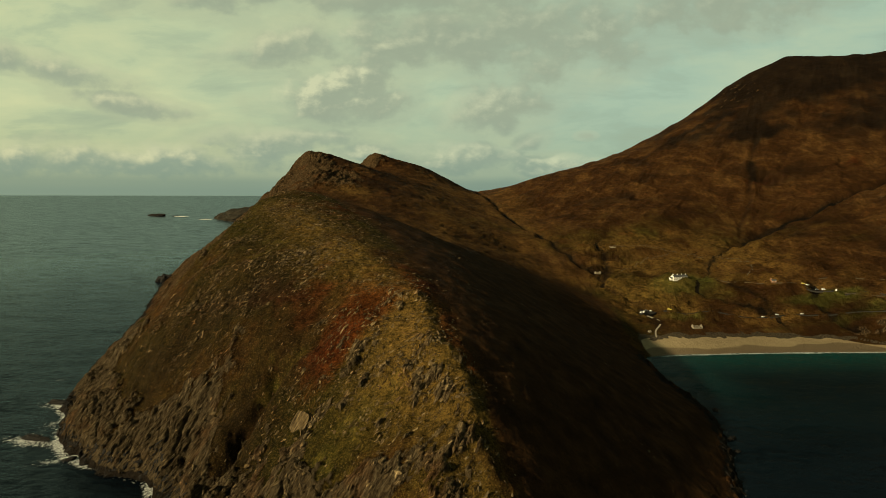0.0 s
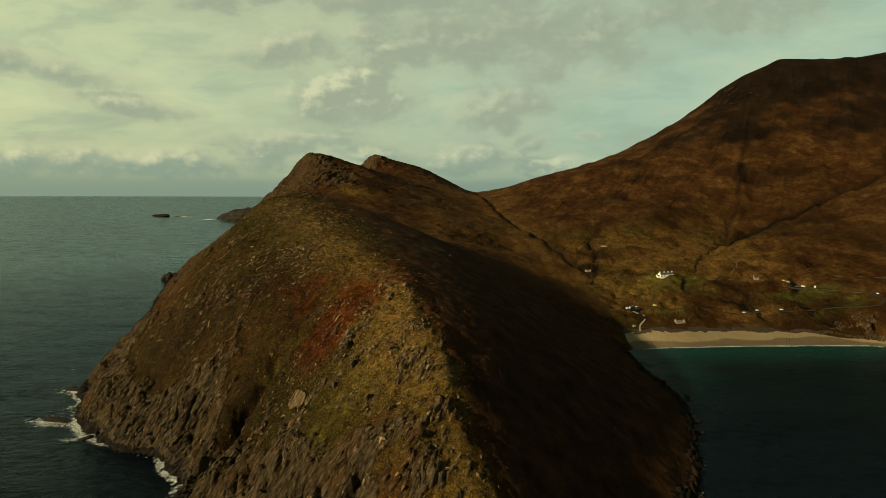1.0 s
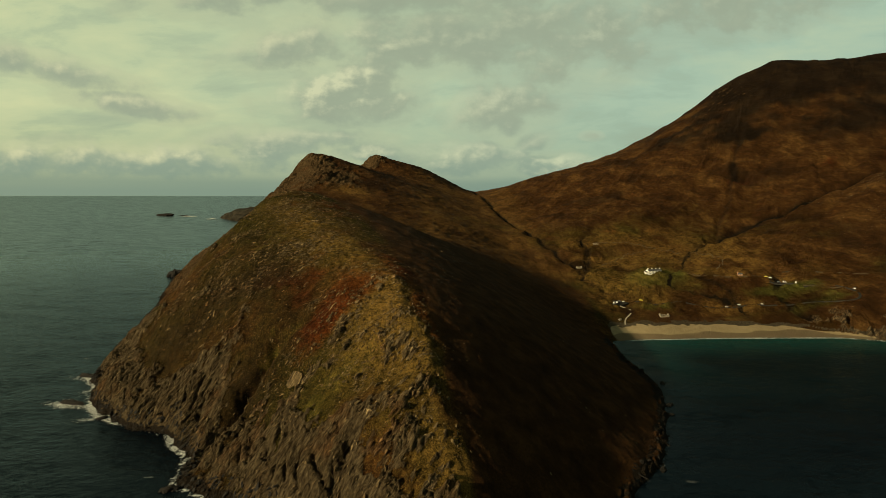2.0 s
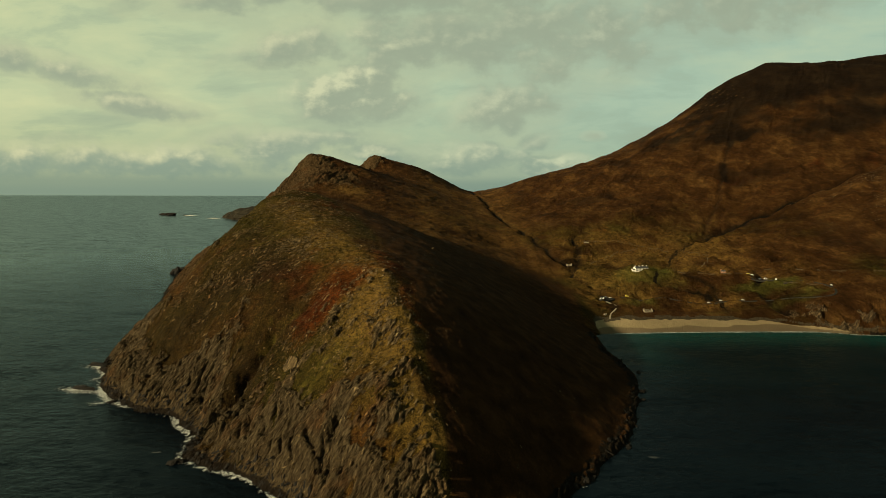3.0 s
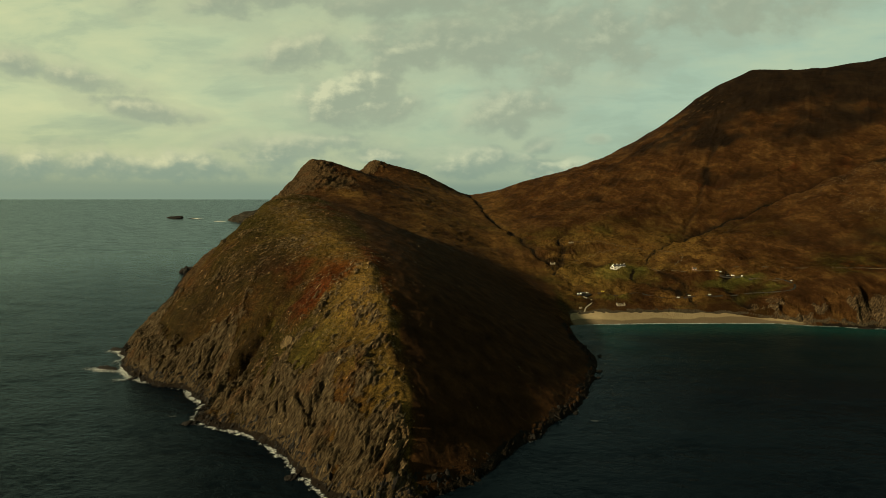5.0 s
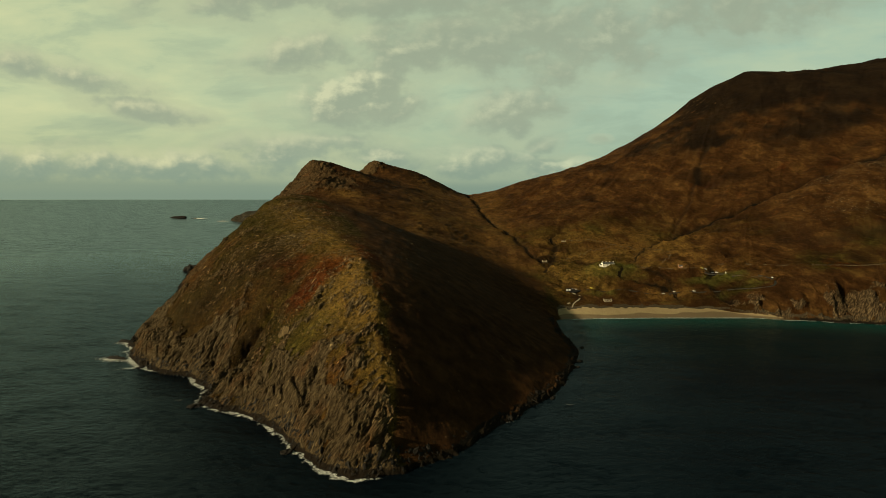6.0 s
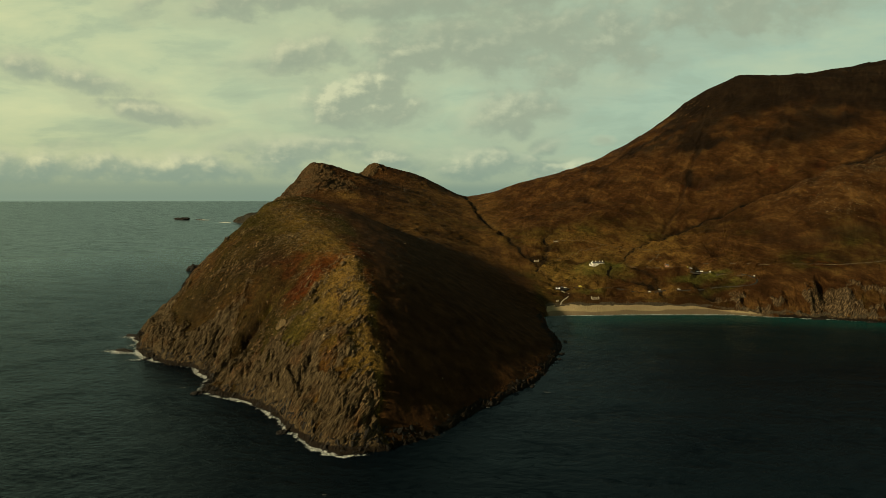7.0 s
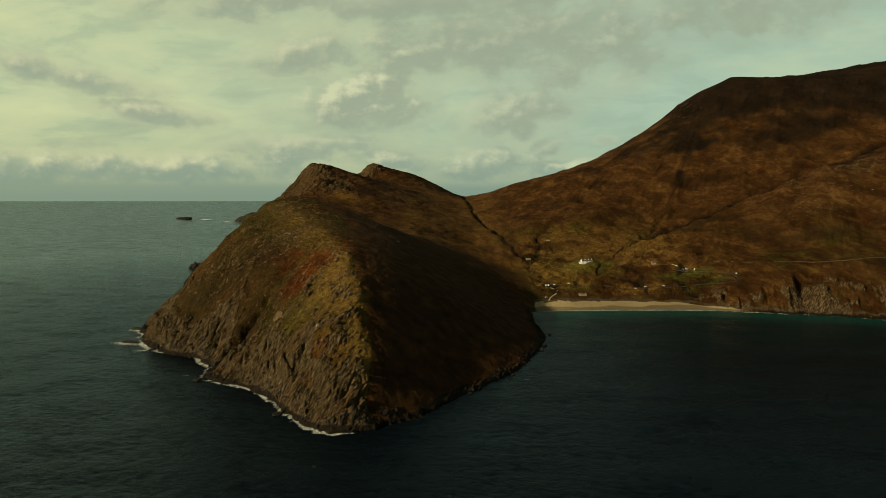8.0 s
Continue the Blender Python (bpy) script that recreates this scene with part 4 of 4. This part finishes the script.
    def scree(px, py, i, j):
        k = blob(np.array(px), np.array(py), 925, 985, 110, 22, -28) + 0.55 * blob(np.array(px), np.array(py), 850, 900, 60, 45) + 0.5 * blob(np.array(px), np.array(py), 1020, 1010, 90, 50)
        return float(np.clip(k * (0.5 + 1.5 * FIELD["broken"][j, i]), 0.0, 1))

    stones = scatter((560, 1300, 760, 1250), 6500, scree, lambda r: min(2.6, 0.85 * math.exp(r.gauss(0, 0.4))), rng)
    joined_rocks("scree", stones, "pale scree and boulders on the brown mountainside", rng)


build_rocks()


# ---- plain materials for built things ----
def speckled(name, dark, light, scale=1.0, rough=0.85):
    m, t, b = material(name)
    co = nd(t, "ShaderNodeNewGeometry").outputs["Position"]
    n = noise_tex(t, co, scale, 6, 0.65)
    t.links.new(ramp(t, n, [(0.32, dark), (0.68, light)]), b.inputs["Base Color"])
    b.inputs["Roughness"].default_value = rough
    b.inputs["Specular IOR Level"].default_value = 0.1 if rough > 0.8 else 0.5
    return m


M_WHITE = speckled("white_limewash", (0.70, 0.68, 0.60), (0.84, 0.82, 0.76), 0.6)
M_SLATE = speckled("dark_slate", (0.035, 0.036, 0.038), (0.085, 0.085, 0.085), 1.5, 0.6)
M_STONE = speckled("old_field_stone", (0.10, 0.085, 0.06), (0.34, 0.29, 0.21), 1.2)
M_WINDOW = speckled("dark_window_glass", (0.010, 0.012, 0.014), (0.022, 0.025, 0.028), 0.8, 0.12)
M_FRAME = speckled("painted_frame", (0.62, 0.60, 0.55), (0.72, 0.70, 0.66), 3.0, 0.5)
M_DOOR = speckled("dark_door", (0.03, 0.035, 0.02), (0.05, 0.055, 0.035), 2.0, 0.5)
M_BRICK = speckled("terracotta_plaster", (0.26, 0.13, 0.075), (0.36, 0.20, 0.12), 1.0)
M_ASPHALT = speckled("worn_asphalt", (0.016, 0.015, 0.013), (0.034, 0.031, 0.026), 0.5)
M_TRACK = speckled("pale_gravel", (0.22, 0.19, 0.14), (0.38, 0.33, 0.25), 0.7)
M_VERGE = speckled("grown_over_gravel", (0.030, 0.023, 0.011), (0.085, 0.062, 0.036), 0.3)
M_DRYSTONE = speckled("mossy_field_stone", (0.040, 0.031, 0.016), (0.13, 0.100, 0.058), 0.3)
M_MOORROCK = speckled("brown_turf_and_rock", (0.010, 0.009, 0.006), (0.034, 0.028, 0.018), 0.03)
M_RUSTROCK = make_rock("tan_schist", 0.6)
M_CARWHITE = speckled("white_car_paint", (0.72, 0.72, 0.70), (0.80, 0.80, 0.78), 3.0, 0.3)
M_CARYELLOW = speckled("yellow_car_paint", (0.62, 0.50, 0.05), (0.70, 0.58, 0.08), 3.0, 0.3)
M_CARBLUE = speckled("blue_grey_car_paint", (0.06, 0.08, 0.11), (0.09, 0.12, 0.16), 3.0, 0.3)
M_TYRE = speckled("black_rubber", (0.012, 0.012, 0.012), (0.025, 0.025, 0.025), 4.0, 0.9)
M_FOAM = speckled("sea_foam", (0.45, 0.48, 0.45), (0.72, 0.74, 0.70), 0.4, 0.9)


def part(name, bm, mat, parent, label=""):
    """One mesh object under a thing or a part."""
    bmesh.ops.recalc_face_normals(bm, faces=bm.faces)
    me = bpy.data.meshes.new(name)
    bm.to_mesh(me)
    bm.free()
    me.materials.append(mat)
    ob = new(name, me)
    ob.parent = parent
    return tagged(ob, label)


def thing(name, place, turn, label, category, group=""):
    ob = new(name)
    ob.matrix_world = pose(*place, 0, 0, turn)
    return tagged(ob, label, category, group)


def box(bm, x0, x1, y0, y1, z0, z1):
    v = [bm.verts.new((x, y, z)) for z in (z0, z1) for y in (y0, y1) for x in (x0, x1)]
    for f in ((0, 1, 3, 2), (4, 6, 7, 5), (0, 4, 5, 1), (2, 3, 7, 6), (0, 2, 6, 4), (1, 5, 7, 3)):
        bm.faces.new([v[i] for i in f])


def prism(bm, outline, x0, x1):
    """An outline of (y, z) drawn out from x0 to x1."""
    a, b = [bm.verts.new((x0, y, z)) for y, z in outline], [bm.verts.new((x1, y, z)) for y, z in outline]
    n = len(outline)
    bm.faces.new(a), bm.faces.new(b[::-1])
    for i in range(n):
        bm.faces.new((a[i], b[i], b[(i + 1) % n], a[(i + 1) % n]))


def add_window(parent, cx, cz, y, w=0.95, h=1.4):
    bm = bmesh.new()
    for x0, x1, z0, z1 in ((-w / 2 - 0.12, -w / 2, -h / 2, h / 2), (w / 2, w / 2 + 0.12, -h / 2, h / 2), (-w / 2 - 0.12, w / 2 + 0.12, h / 2, h / 2 + 0.12),
                           (-w / 2 - 0.12, w / 2 + 0.12, -h / 2 - 0.15, -h / 2)):
        box(bm, cx + x0, cx + x1, y - 0.08, y + 0.1, cz + z0, cz + z1)
    win = part("window", bm, M_FRAME, parent)
    bm = bmesh.new()
    box(bm, cx - w / 2, cx + w / 2, y - 0.03, y + 0.03, cz - h / 2, cz + h / 2)
    part("pane", bm, M_WINDOW, win)


def gable_house(name, place, turn, length, depth, eaves, ridge, wall_mat, roof_mat, label, bays, storeys, chimneys, category="house"):
    house = thing(name, place, turn, label, category)
    hl, hd = length / 2, depth / 2
    bm = bmesh.new()
    prism(bm, [(-hd, -1.5), (hd, -1.5), (hd, eaves), (0, ridge), (-hd, eaves)], -hl, hl)
    part("wall", bm, wall_mat, house)
    k = (ridge - eaves) / hd
    for s in (-1, 1):
        bm = bmesh.new()
        o = 0.35
        prism(bm, [(s * (hd + o), eaves - o * k + 0.04), (0, ridge + 0.04), (0, ridge + 0.24), (s * (hd + o), eaves - o * k + 0.24)], -hl + 0.1, hl - 0.1)
        part("roof", bm, roof_mat, house)
    for cx in chimneys:
        bm = bmesh.new()
        box(bm, cx - 0.75, cx + 0.75, -0.45, 0.45, ridge - 0.6, ridge + 1.3)
        box(bm, cx - 0.85, cx + 0.85, -0.55, 0.55, ridge + 1.3, ridge + 1.5)
        stack = part("chimney", bm, wall_mat, house)
        for dx in (-0.4, 0.4):
            bm = bmesh.new()
            bmesh.ops.create_cone(bm, cap_ends=True, segments=8, radius1=0.18, radius2=0.14, depth=0.5, matrix=Matrix.Translation((cx + dx, 0, ridge + 1.7)))
            part("chimney_pot", bm, M_BRICK, stack)
    for f in range(storeys):
        for b in range(bays):
            cx = -hl + length * (b + 0.5) / bays
            if f == 0 and bays > 2 and b % 3 == 1:
                bm = bmesh.new()
                box(bm, cx - 0.5, cx + 0.5, -hd - 0.06, -hd + 0.05, 0.1, 2.15)
                part("door", bm, M_DOOR, house)
            else:
                add_window(house, cx, 1.5 + 2.5 * f, -hd)
    return house


def white_house():
    h = gable_house("house", (370, 848, height(370, 844) - 0.8), 14, 25, 8.0, 5.0, 7.6, M_WHITE, M_SLATE,
                    "long two-storey whitewashed house with a slate roof in a green field", 9, 2, (-11, -3.6, 3.9, 11))
    bm = bmesh.new()
    prism(bm, [(-2.6, -1.5), (2.6, -1.5), (2.6, 2.6), (0, 4.0), (-2.6, 2.6)], -17.0, -12.52)
    part("lean_to", bm, M_WHITE, h)
    for s in (-1, 1):
        bm = bmesh.new()
        prism(bm, [(s * 2.9, 2.5), (0, 4.04), (0, 4.2), (s * 2.9, 2.66)], -17.2, -12.52)
        part("roof", bm, M_SLATE, h)


def ruin(place, turn, length, depth, tall, label, broken):
    """Four roofless stone walls, two of them gables, with broken tops."""
    r = thing("ruined_cottage", place, turn, label, "ruin")
    rng = random.Random(int(length * 10))
    for k in range(4):
        bm = bmesh.new()
        along_x = k < 2
        n = 7
        span = length if along_x else depth - 1.2
        off = (-1 if k % 2 else 1) * ((depth if along_x else length) / 2 - 0.3)
        for i in range(n):
            a, b = -span / 2 + span * i / n, -span / 2 + span * (i + 1) / n
            mid = 1 - abs((i + 0.5) / n * 2 - 1)
            top = tall * (0.75 + (0 if along_x else 0.75 * mid)) * rng.uniform(1 - broken, 1.05)
            if along_x and k == 1 and i in (2, 5):
                top *= 0.35
            if along_x:
                box(bm, a, b, off - 0.3, off + 0.3, -1.2, top)
            else:
                box(bm, off - 0.3, off + 0.3, a, b, -1.2, top)
        part("wall", bm, M_STONE, r)


def car(kind, place, turn, paint, label, long=4.3, tall=1.45):
    c = thing(kind, place, turn, label, kind, "parked vehicles")
    w, l = 0.88, long / 2
    van = tall > 1.8
    side = [(-l, 0.35), (l, 0.35), (l, 0.8), (l * 0.55, 0.95), (l * 0.3, tall), (-l * (0.95 if van else 0.62), tall), (-l, 0.95)]
    bm = bmesh.new()
    a, b = [bm.verts.new((x, -w, z)) for x, z in side], [bm.verts.new((x, w, z)) for x, z in side]
    bm.faces.new(a), bm.faces.new(b[::-1])
    for i in range(len(side)):
        bm.faces.new((a[i], b[i], b[(i + 1) % len(side)], a[(i + 1) % len(side)]))
    bmesh.ops.bevel(bm, geom=list(bm.edges), offset=0.07, segments=2, affect="EDGES")
    part("body", bm, paint, c)
    for s in (-1, 1):
        bm = bmesh.new()
        box(bm, -l * 0.5, l * 0.28, s * w - 0.012, s * w + 0.012, 0.98, tall - 0.14)
        part("side_window", bm, M_WINDOW, c)
    bm = bmesh.new()
    k0, k1 = Vector((l * 0.545, 0, 1.0)), Vector((l * 0.33, 0, tall - 0.1))
    v = [bm.verts.new((k.x + 0.03, s * (w - 0.12), k.z)) for k, s in ((k0, -1), (k0, 1), (k1, 1), (k1, -1))]
    v2 = [bm.verts.new((q.co.x - 0.04, q.co.y, q.co.z - 0.02)) for q in v]
    bm.faces.new(v), bm.faces.new(v2[::-1])
    for i in range(4):
        bm.faces.new((v[i], v[(i + 1) % 4], v2[(i + 1) % 4], v2[i]))
    part("windscreen", bm, M_WINDOW, c)
    for x in (-l * 0.62, l * 0.62):
        for s in (-1, 1):
            m = Matrix.Translation((x, s * (w - 0.08), 0.32)) @ Matrix.Rotation(math.pi / 2, 4, "X")
            bm = bmesh.new()
            bmesh.ops.create_cone(bm, cap_ends=True, segments=14, radius1=0.32, radius2=0.32, depth=0.2, matrix=m)
            tyre = part("wheel", bm, M_TYRE, c)
            bm = bmesh.new()
            bmesh.ops.create_cone(bm, cap_ends=True, segments=10, radius1=0.19, radius2=0.19, depth=0.225, matrix=m)
            part("rim", bm, M_FRAME, tyre)


def strip(name, line, width, mat, label, category="road", lift=0.35):
    """A way laid along the ground, with its bed cut level across."""
    pts = along([(a, b, 0.0) for a, b in line], 5.0)[:, :2]
    for _ in range(6):
        pts[1:-1] = (pts[:-2] + 2 * pts[1:-1] + pts[2:]) / 4
    d = np.gradient(pts, axis=0)
    d /= np.maximum(np.linalg.norm(d, axis=1), 1e-6)[:, None]
    bm = bmesh.new()
    rows = []
    zs = np.array([sum(height(p[0] + q * d[i][1] * width / 2, p[1] - q * d[i][0] * width / 2) for q in (-0.6, 0, 0.6)) / 3 for i, p in enumerate(pts)])
    for _ in range(3):
        zs[1:-1] = (zs[:-2] + 2 * zs[1:-1] + zs[2:]) / 4
    for p, t, z in zip(pts, d, zs):
        a, b = (p[0] - t[1] * width / 2, p[1] + t[0] * width / 2), (p[0] + t[1] * width / 2, p[1] - t[0] * width / 2)
        rows.append([bm.verts.new((*a, z - 1)), bm.verts.new((*a, z + lift)), bm.verts.new((*b, z + lift)), bm.verts.new((*b, z - 1))])
    for r, s in zip(rows[:-1], rows[1:]):
        for i in range(3):
            bm.faces.new((r[i], r[i + 1], s[i + 1], s[i]))
    bm.faces.new(rows[0]), bm.faces.new(rows[-1][::-1])
    ob = part(name, bm, mat, None)
    return tagged(ob, label, category, kind="structure")


def field_wall(line, label):
    pts = along([(a, b, 0.0) for a, b in line], 1.6)[:, :2]
    rng = random.Random(len(pts))
    bm = bmesh.new()
    for i, p in enumerate(pts):
        z, s = height(*p), rng.uniform(0.75, 1.25)
        box(bm, p[0] - 0.8 * s, p[0] + 0.8 * s, p[1] - 0.4 * s, p[1] + 0.4 * s, z - 1.0, z + 0.5 * s)
    ob = part("field_wall", bm, M_DRYSTONE, None)
    return tagged(ob, label, "stone wall")


def sea_rock(name, place, length, width, tall, turn, label, category, mat, seed, detail=4, group="", ragged=1.0):
    """A rock that stands in the water: broken, ridged, steeper on one side."""
    bm = bmesh.new()
    bmesh.ops.create_icosphere(bm, subdivisions=detail, radius=1.0)
    for v in bm.verts:
        c = v.co.copy()
        k = noise.fractal(c * 1.6 + Vector((seed, 0, 0)), 0.9, 2.1, 5) * 0.42 + (0.5 - abs(noise.noise(c * 3.1 + Vector((0, seed, 0))))) * 0.25
        c *= 1 + k * ragged
        lean = 0.25 * c.z
        v.co = Vector(((c.x + lean) * length / 2, c.y * width / 2, max(c.z, -0.35) * tall))
    ob = part(name, bm, mat, None)
    ob.matrix_world = pose(*place, 0, 0, turn)
    return tagged(ob, label, category, group)


def foam_patch(place, length, width, turn, seed, label, rise=0.2):
    """A ragged sheet of white water lying on the sea."""
    bm = bmesh.new()
    n = 40
    rng = random.Random(seed)
    ph = rng.uniform(0, 50)
    ring = []
    for i in range(n):
        a = 2 * math.pi * i / n
        r = 1 + 0.55 * noise.noise(Vector((math.cos(a) * 2.2 + ph, math.sin(a) * 2.2, 0))) + 0.25 * noise.noise(Vector((math.cos(a) * 7 + ph, math.sin(a) * 7, 3)))
        x, y = math.cos(a) * r * length / 2, math.sin(a) * r * width / 2
        ring.append(bm.verts.new((x, y, 0.12)))
    mid = bm.verts.new((0, 0, rise))
    for i in range(n):
        bm.faces.new((mid, ring[i], ring[(i + 1) % n]))
    ob = part("surf", bm, M_FOAM, None)
    ob.matrix_world = pose(*place, 0, 0, turn)
    return tagged(ob, label, "surf", kind="stuff")


# ---- the far rocks and islands ----
def far(px, py, dz=0.0):
    return (px, py, float(sea_height(px, py)) + dz)


sea_rock("islet", far(-1448, 2757), 120, 44, 11, -20, "low dark rocky islet far out in grey sea", "islet", M_WETROCK, 3, 5, ragged=0.6)
sea_rock("islet", far(-1352, 2766, -1), 70, 14, 4, -15, "flat dark reef awash beside a rocky islet", "reef", M_WETROCK, 8)
foam_patch(far(-1318, 2745, 1.0), 90, 16, -10, 1, "white surf breaking on a far reef", 3.0)
sea_rock("headland", far(-965, 2690), 330, 190, 62, -20, "far brown headland with steep pale sides", "headland", M_MOORROCK, 11, 6, ragged=0.4)
foam_patch(far(-1150, 2645, 1.0), 60, 18, 0, 2, "white surf below a far headland", 3.5)
sea_rock("sea_stack", (-566, 1100, -1), 34, 20, 15, 10, "dark jagged sea stack below the cliffs", "sea stack", M_WETROCK, 17)
for k, (px, py, ln, wd, tl, tn) in enumerate(((-331, 458, 26, 8, 2.4, -12), (-302, 389, 24, 7.5, 2.6, -14), (-255, 357, 8, 5, 1.8, 20), (-318, 447, 12, 6, 3.2, 30),
                                              (217, 394, 8, 4, 2.0, 30), (210, 374, 6, 4, 1.5, 10), (168, 282, 7, 4, 1.6, 60), (-40, 170, 9, 6, 2.4, 40), (-147, 252, 10, 6, 2.6, 20),
                                              (232, 448, 7, 4, 1.8, 80), (705, 578, 14, 5, 1.5, 0), (640, 595, 18, 6, 1.6, -10), (760, 553, 20, 6, 1.8, -20))):
    sea_rock("skerry", (px, py, -0.3), ln, wd, tl, tn, "low black wet rock awash at the foot of the cliffs", "skerry", M_WETROCK, 20 + k, 3, "skerries")


def rock_slab(place, size, turn, tip_over, label):
    """One great plate of rock lying in the slope: broken outline, a flat weathered face, split along its bedding."""
    rng = random.Random(5)
    bm = bmesh.new()
    for k in range(3):
        w = size[0] * (0.5 - 0.07 * k)
        for z0 in (-size[2] / 2 + k * size[2] / 3, -size[2] / 2 + (k + 0.9) * size[2] / 3):
            for a in range(9):
                q = 2 * math.pi * a / 9
                c, s = math.cos(q + 0.3), math.sin(q + 0.3)
                square = 1 / max(abs(c), abs(s)) ** 0.85
                bm.verts.new((c * square * w * rng.uniform(0.86, 1.0) + 0.25 * s * w, s * square * size[1] / 2 * rng.uniform(0.86, 1.0), z0 + rng.uniform(-0.25, 0.25)))
    hulls = [bm.verts[:18], bm.verts[18:36], bm.verts[36:54]]
    for h in hulls:
        bmesh.ops.convex_hull(bm, input=h)
    bmesh.ops.delete(bm, geom=[v for v in bm.verts if not v.link_faces], context="VERTS")
    ob = part("rock_slab", bm, M_RUSTROCK, None)
    ob.matrix_world = pose(*place, 0, 0, turn) @ pose(0, 0, 0, tip_over, 0, 0)
    return tagged(ob, label, "rock slab")


rock_slab((-77, 290, height(-77, 290) - 1.2), (18, 13, 5.0), -42, 60, "large rust-stained rock slab on the grassy slope")

# ---- the bay: house, ruins, ways, vehicles ----
white_house()
gable_house("cottage", (487, 797, height(487, 797)), -10, 7.0, 4.6, 2.1, 3.7, M_BRICK, M_SLATE, "small reddish cottage with a dark slate roof by the road", 3, 1, (-3.4,), "cottage")
ruin((258, 903, height(258, 903)), 12, 9, 5.5, 2.6, "roofless grey stone ruin beside the stream", 0.35)
ruin((318, 1022, height(318, 1022)), -5, 10, 5, 2.0, "low roofless stone ruin on the moor", 0.5)
ruin((329, 694, height(329, 694)), 8, 13, 6, 3.0, "roofless stone ruin above the beach", 0.4)
ruin((263, 680, height(263, 680)), 30, 4, 3.2, 1.8, "small stone hut beside the beach path", 0.2)

strip("road", [(270, 758), (291, 752), (361, 736), (415, 722), (465, 717), (518, 707), (562, 689), (583, 674), (598, 684), (600, 702), (594, 722), (575, 739), (553, 741)], 3.0, M_ASPHALT, "narrow grey tarmac road winding above the beach")
strip("road", [(409, 866), (444, 823), (486, 793), (518, 781), (545, 760), (560, 738), (590, 718)], 2.0, M_VERGE, "pale gravel track past the cottage")
strip("road", [(556, 800), (575, 797), (594, 782), (642, 748), (720, 690), (770, 676), (826, 670), (900, 664), (1000, 640)], 3.6, M_VERGE, "pale coast road cut along the hillside")
strip("car_park", [(522, 775), (535, 768), (546, 752)], 11, M_ASPHALT, "grey tarmac car park above the bay", "car park", 0.8)
strip("path", [(279, 735), (291, 727), (291, 709), (271, 685), (265, 663)], 1.9, M_TRACK, "pale concrete path down to the beach", "path")
strip("car_park", [(268, 735), (292, 748)], 13, M_ASPHALT, "small tarmac car park by the beach", "car park", 0.8)
field_wall([(318, 1026), (336, 1028), (388, 1024), (430, 1000), (463, 968)], "long low dry stone wall across the moor")
field_wall([(300, 918), (325, 940), (360, 974), (416, 1000)], "low dry stone wall climbing a green field")
field_wall([(503, 886), (488, 855), (467, 831)], "short dry stone wall on brown moor")
field_wall([(475, 955), (495, 920), (509, 897)], "tumbled dry stone wall beside the stream")

WAYS = [o for o in scene.objects if o.name.split(".")[0] in ("car_park", "road")]


def stand(px, py):
    """The height of whatever lies on top there: road or ground."""
    z = height(px, py)
    for o in WAYS:
        for v in o.data.vertices:
            if abs(v.co.x - px) < 9 and abs(v.co.y - py) < 9:
                z = max(z, v.co.z)
    return z


for kind, px, py, tn, paint, label, ln, tl in (
        ("van", 272, 734, 20, M_CARWHITE, "white van parked by the beach", 5.6, 2.3), ("van", 277, 741, 70, M_CARWHITE, "white camper van parked by the beach", 5.9, 2.6),
        ("car", 288, 744, 25, M_CARWHITE, "white car parked by the beach", 4.3, 1.45), ("car", 283, 748, 25, M_CARBLUE, "blue-grey car parked by the beach", 4.3, 1.45),
        ("van", 315, 747, -12, M_CARYELLOW, "yellow van parked beside the road", 5.2, 2.1), ("car", 517, 777, -40, M_CARYELLOW, "yellow car parked above the bay", 4.3, 1.5),
        ("car", 522, 774, -40, M_CARWHITE, "white car parked above the bay", 4.3, 1.45), ("van", 536, 760, -20, M_CARWHITE, "white van parked above the bay", 5.4, 2.2),
        ("van", 546, 750, 60, M_CARWHITE, "white camper van parked above the bay", 5.9, 2.6), ("car", 533, 770, -35, M_CARBLUE, "blue-grey car parked above the bay", 4.3, 1.45),
        ("car", 430, 721, -6, M_CARWHITE, "white car parked beside the road", 4.3, 1.45), ("car", 447, 719, -6, M_CARWHITE, "white car parked beside the road", 4.3, 1.45),
        ("car", 478, 715, -8, M_CARWHITE, "white car parked beside the road", 4.3, 1.45), ("car", 599, 703, 80, M_CARWHITE, "white car on the hairpin bend", 4.3, 1.45)):
    car(kind, (px, py, stand(px, py)), tn, paint, label, ln, tl)
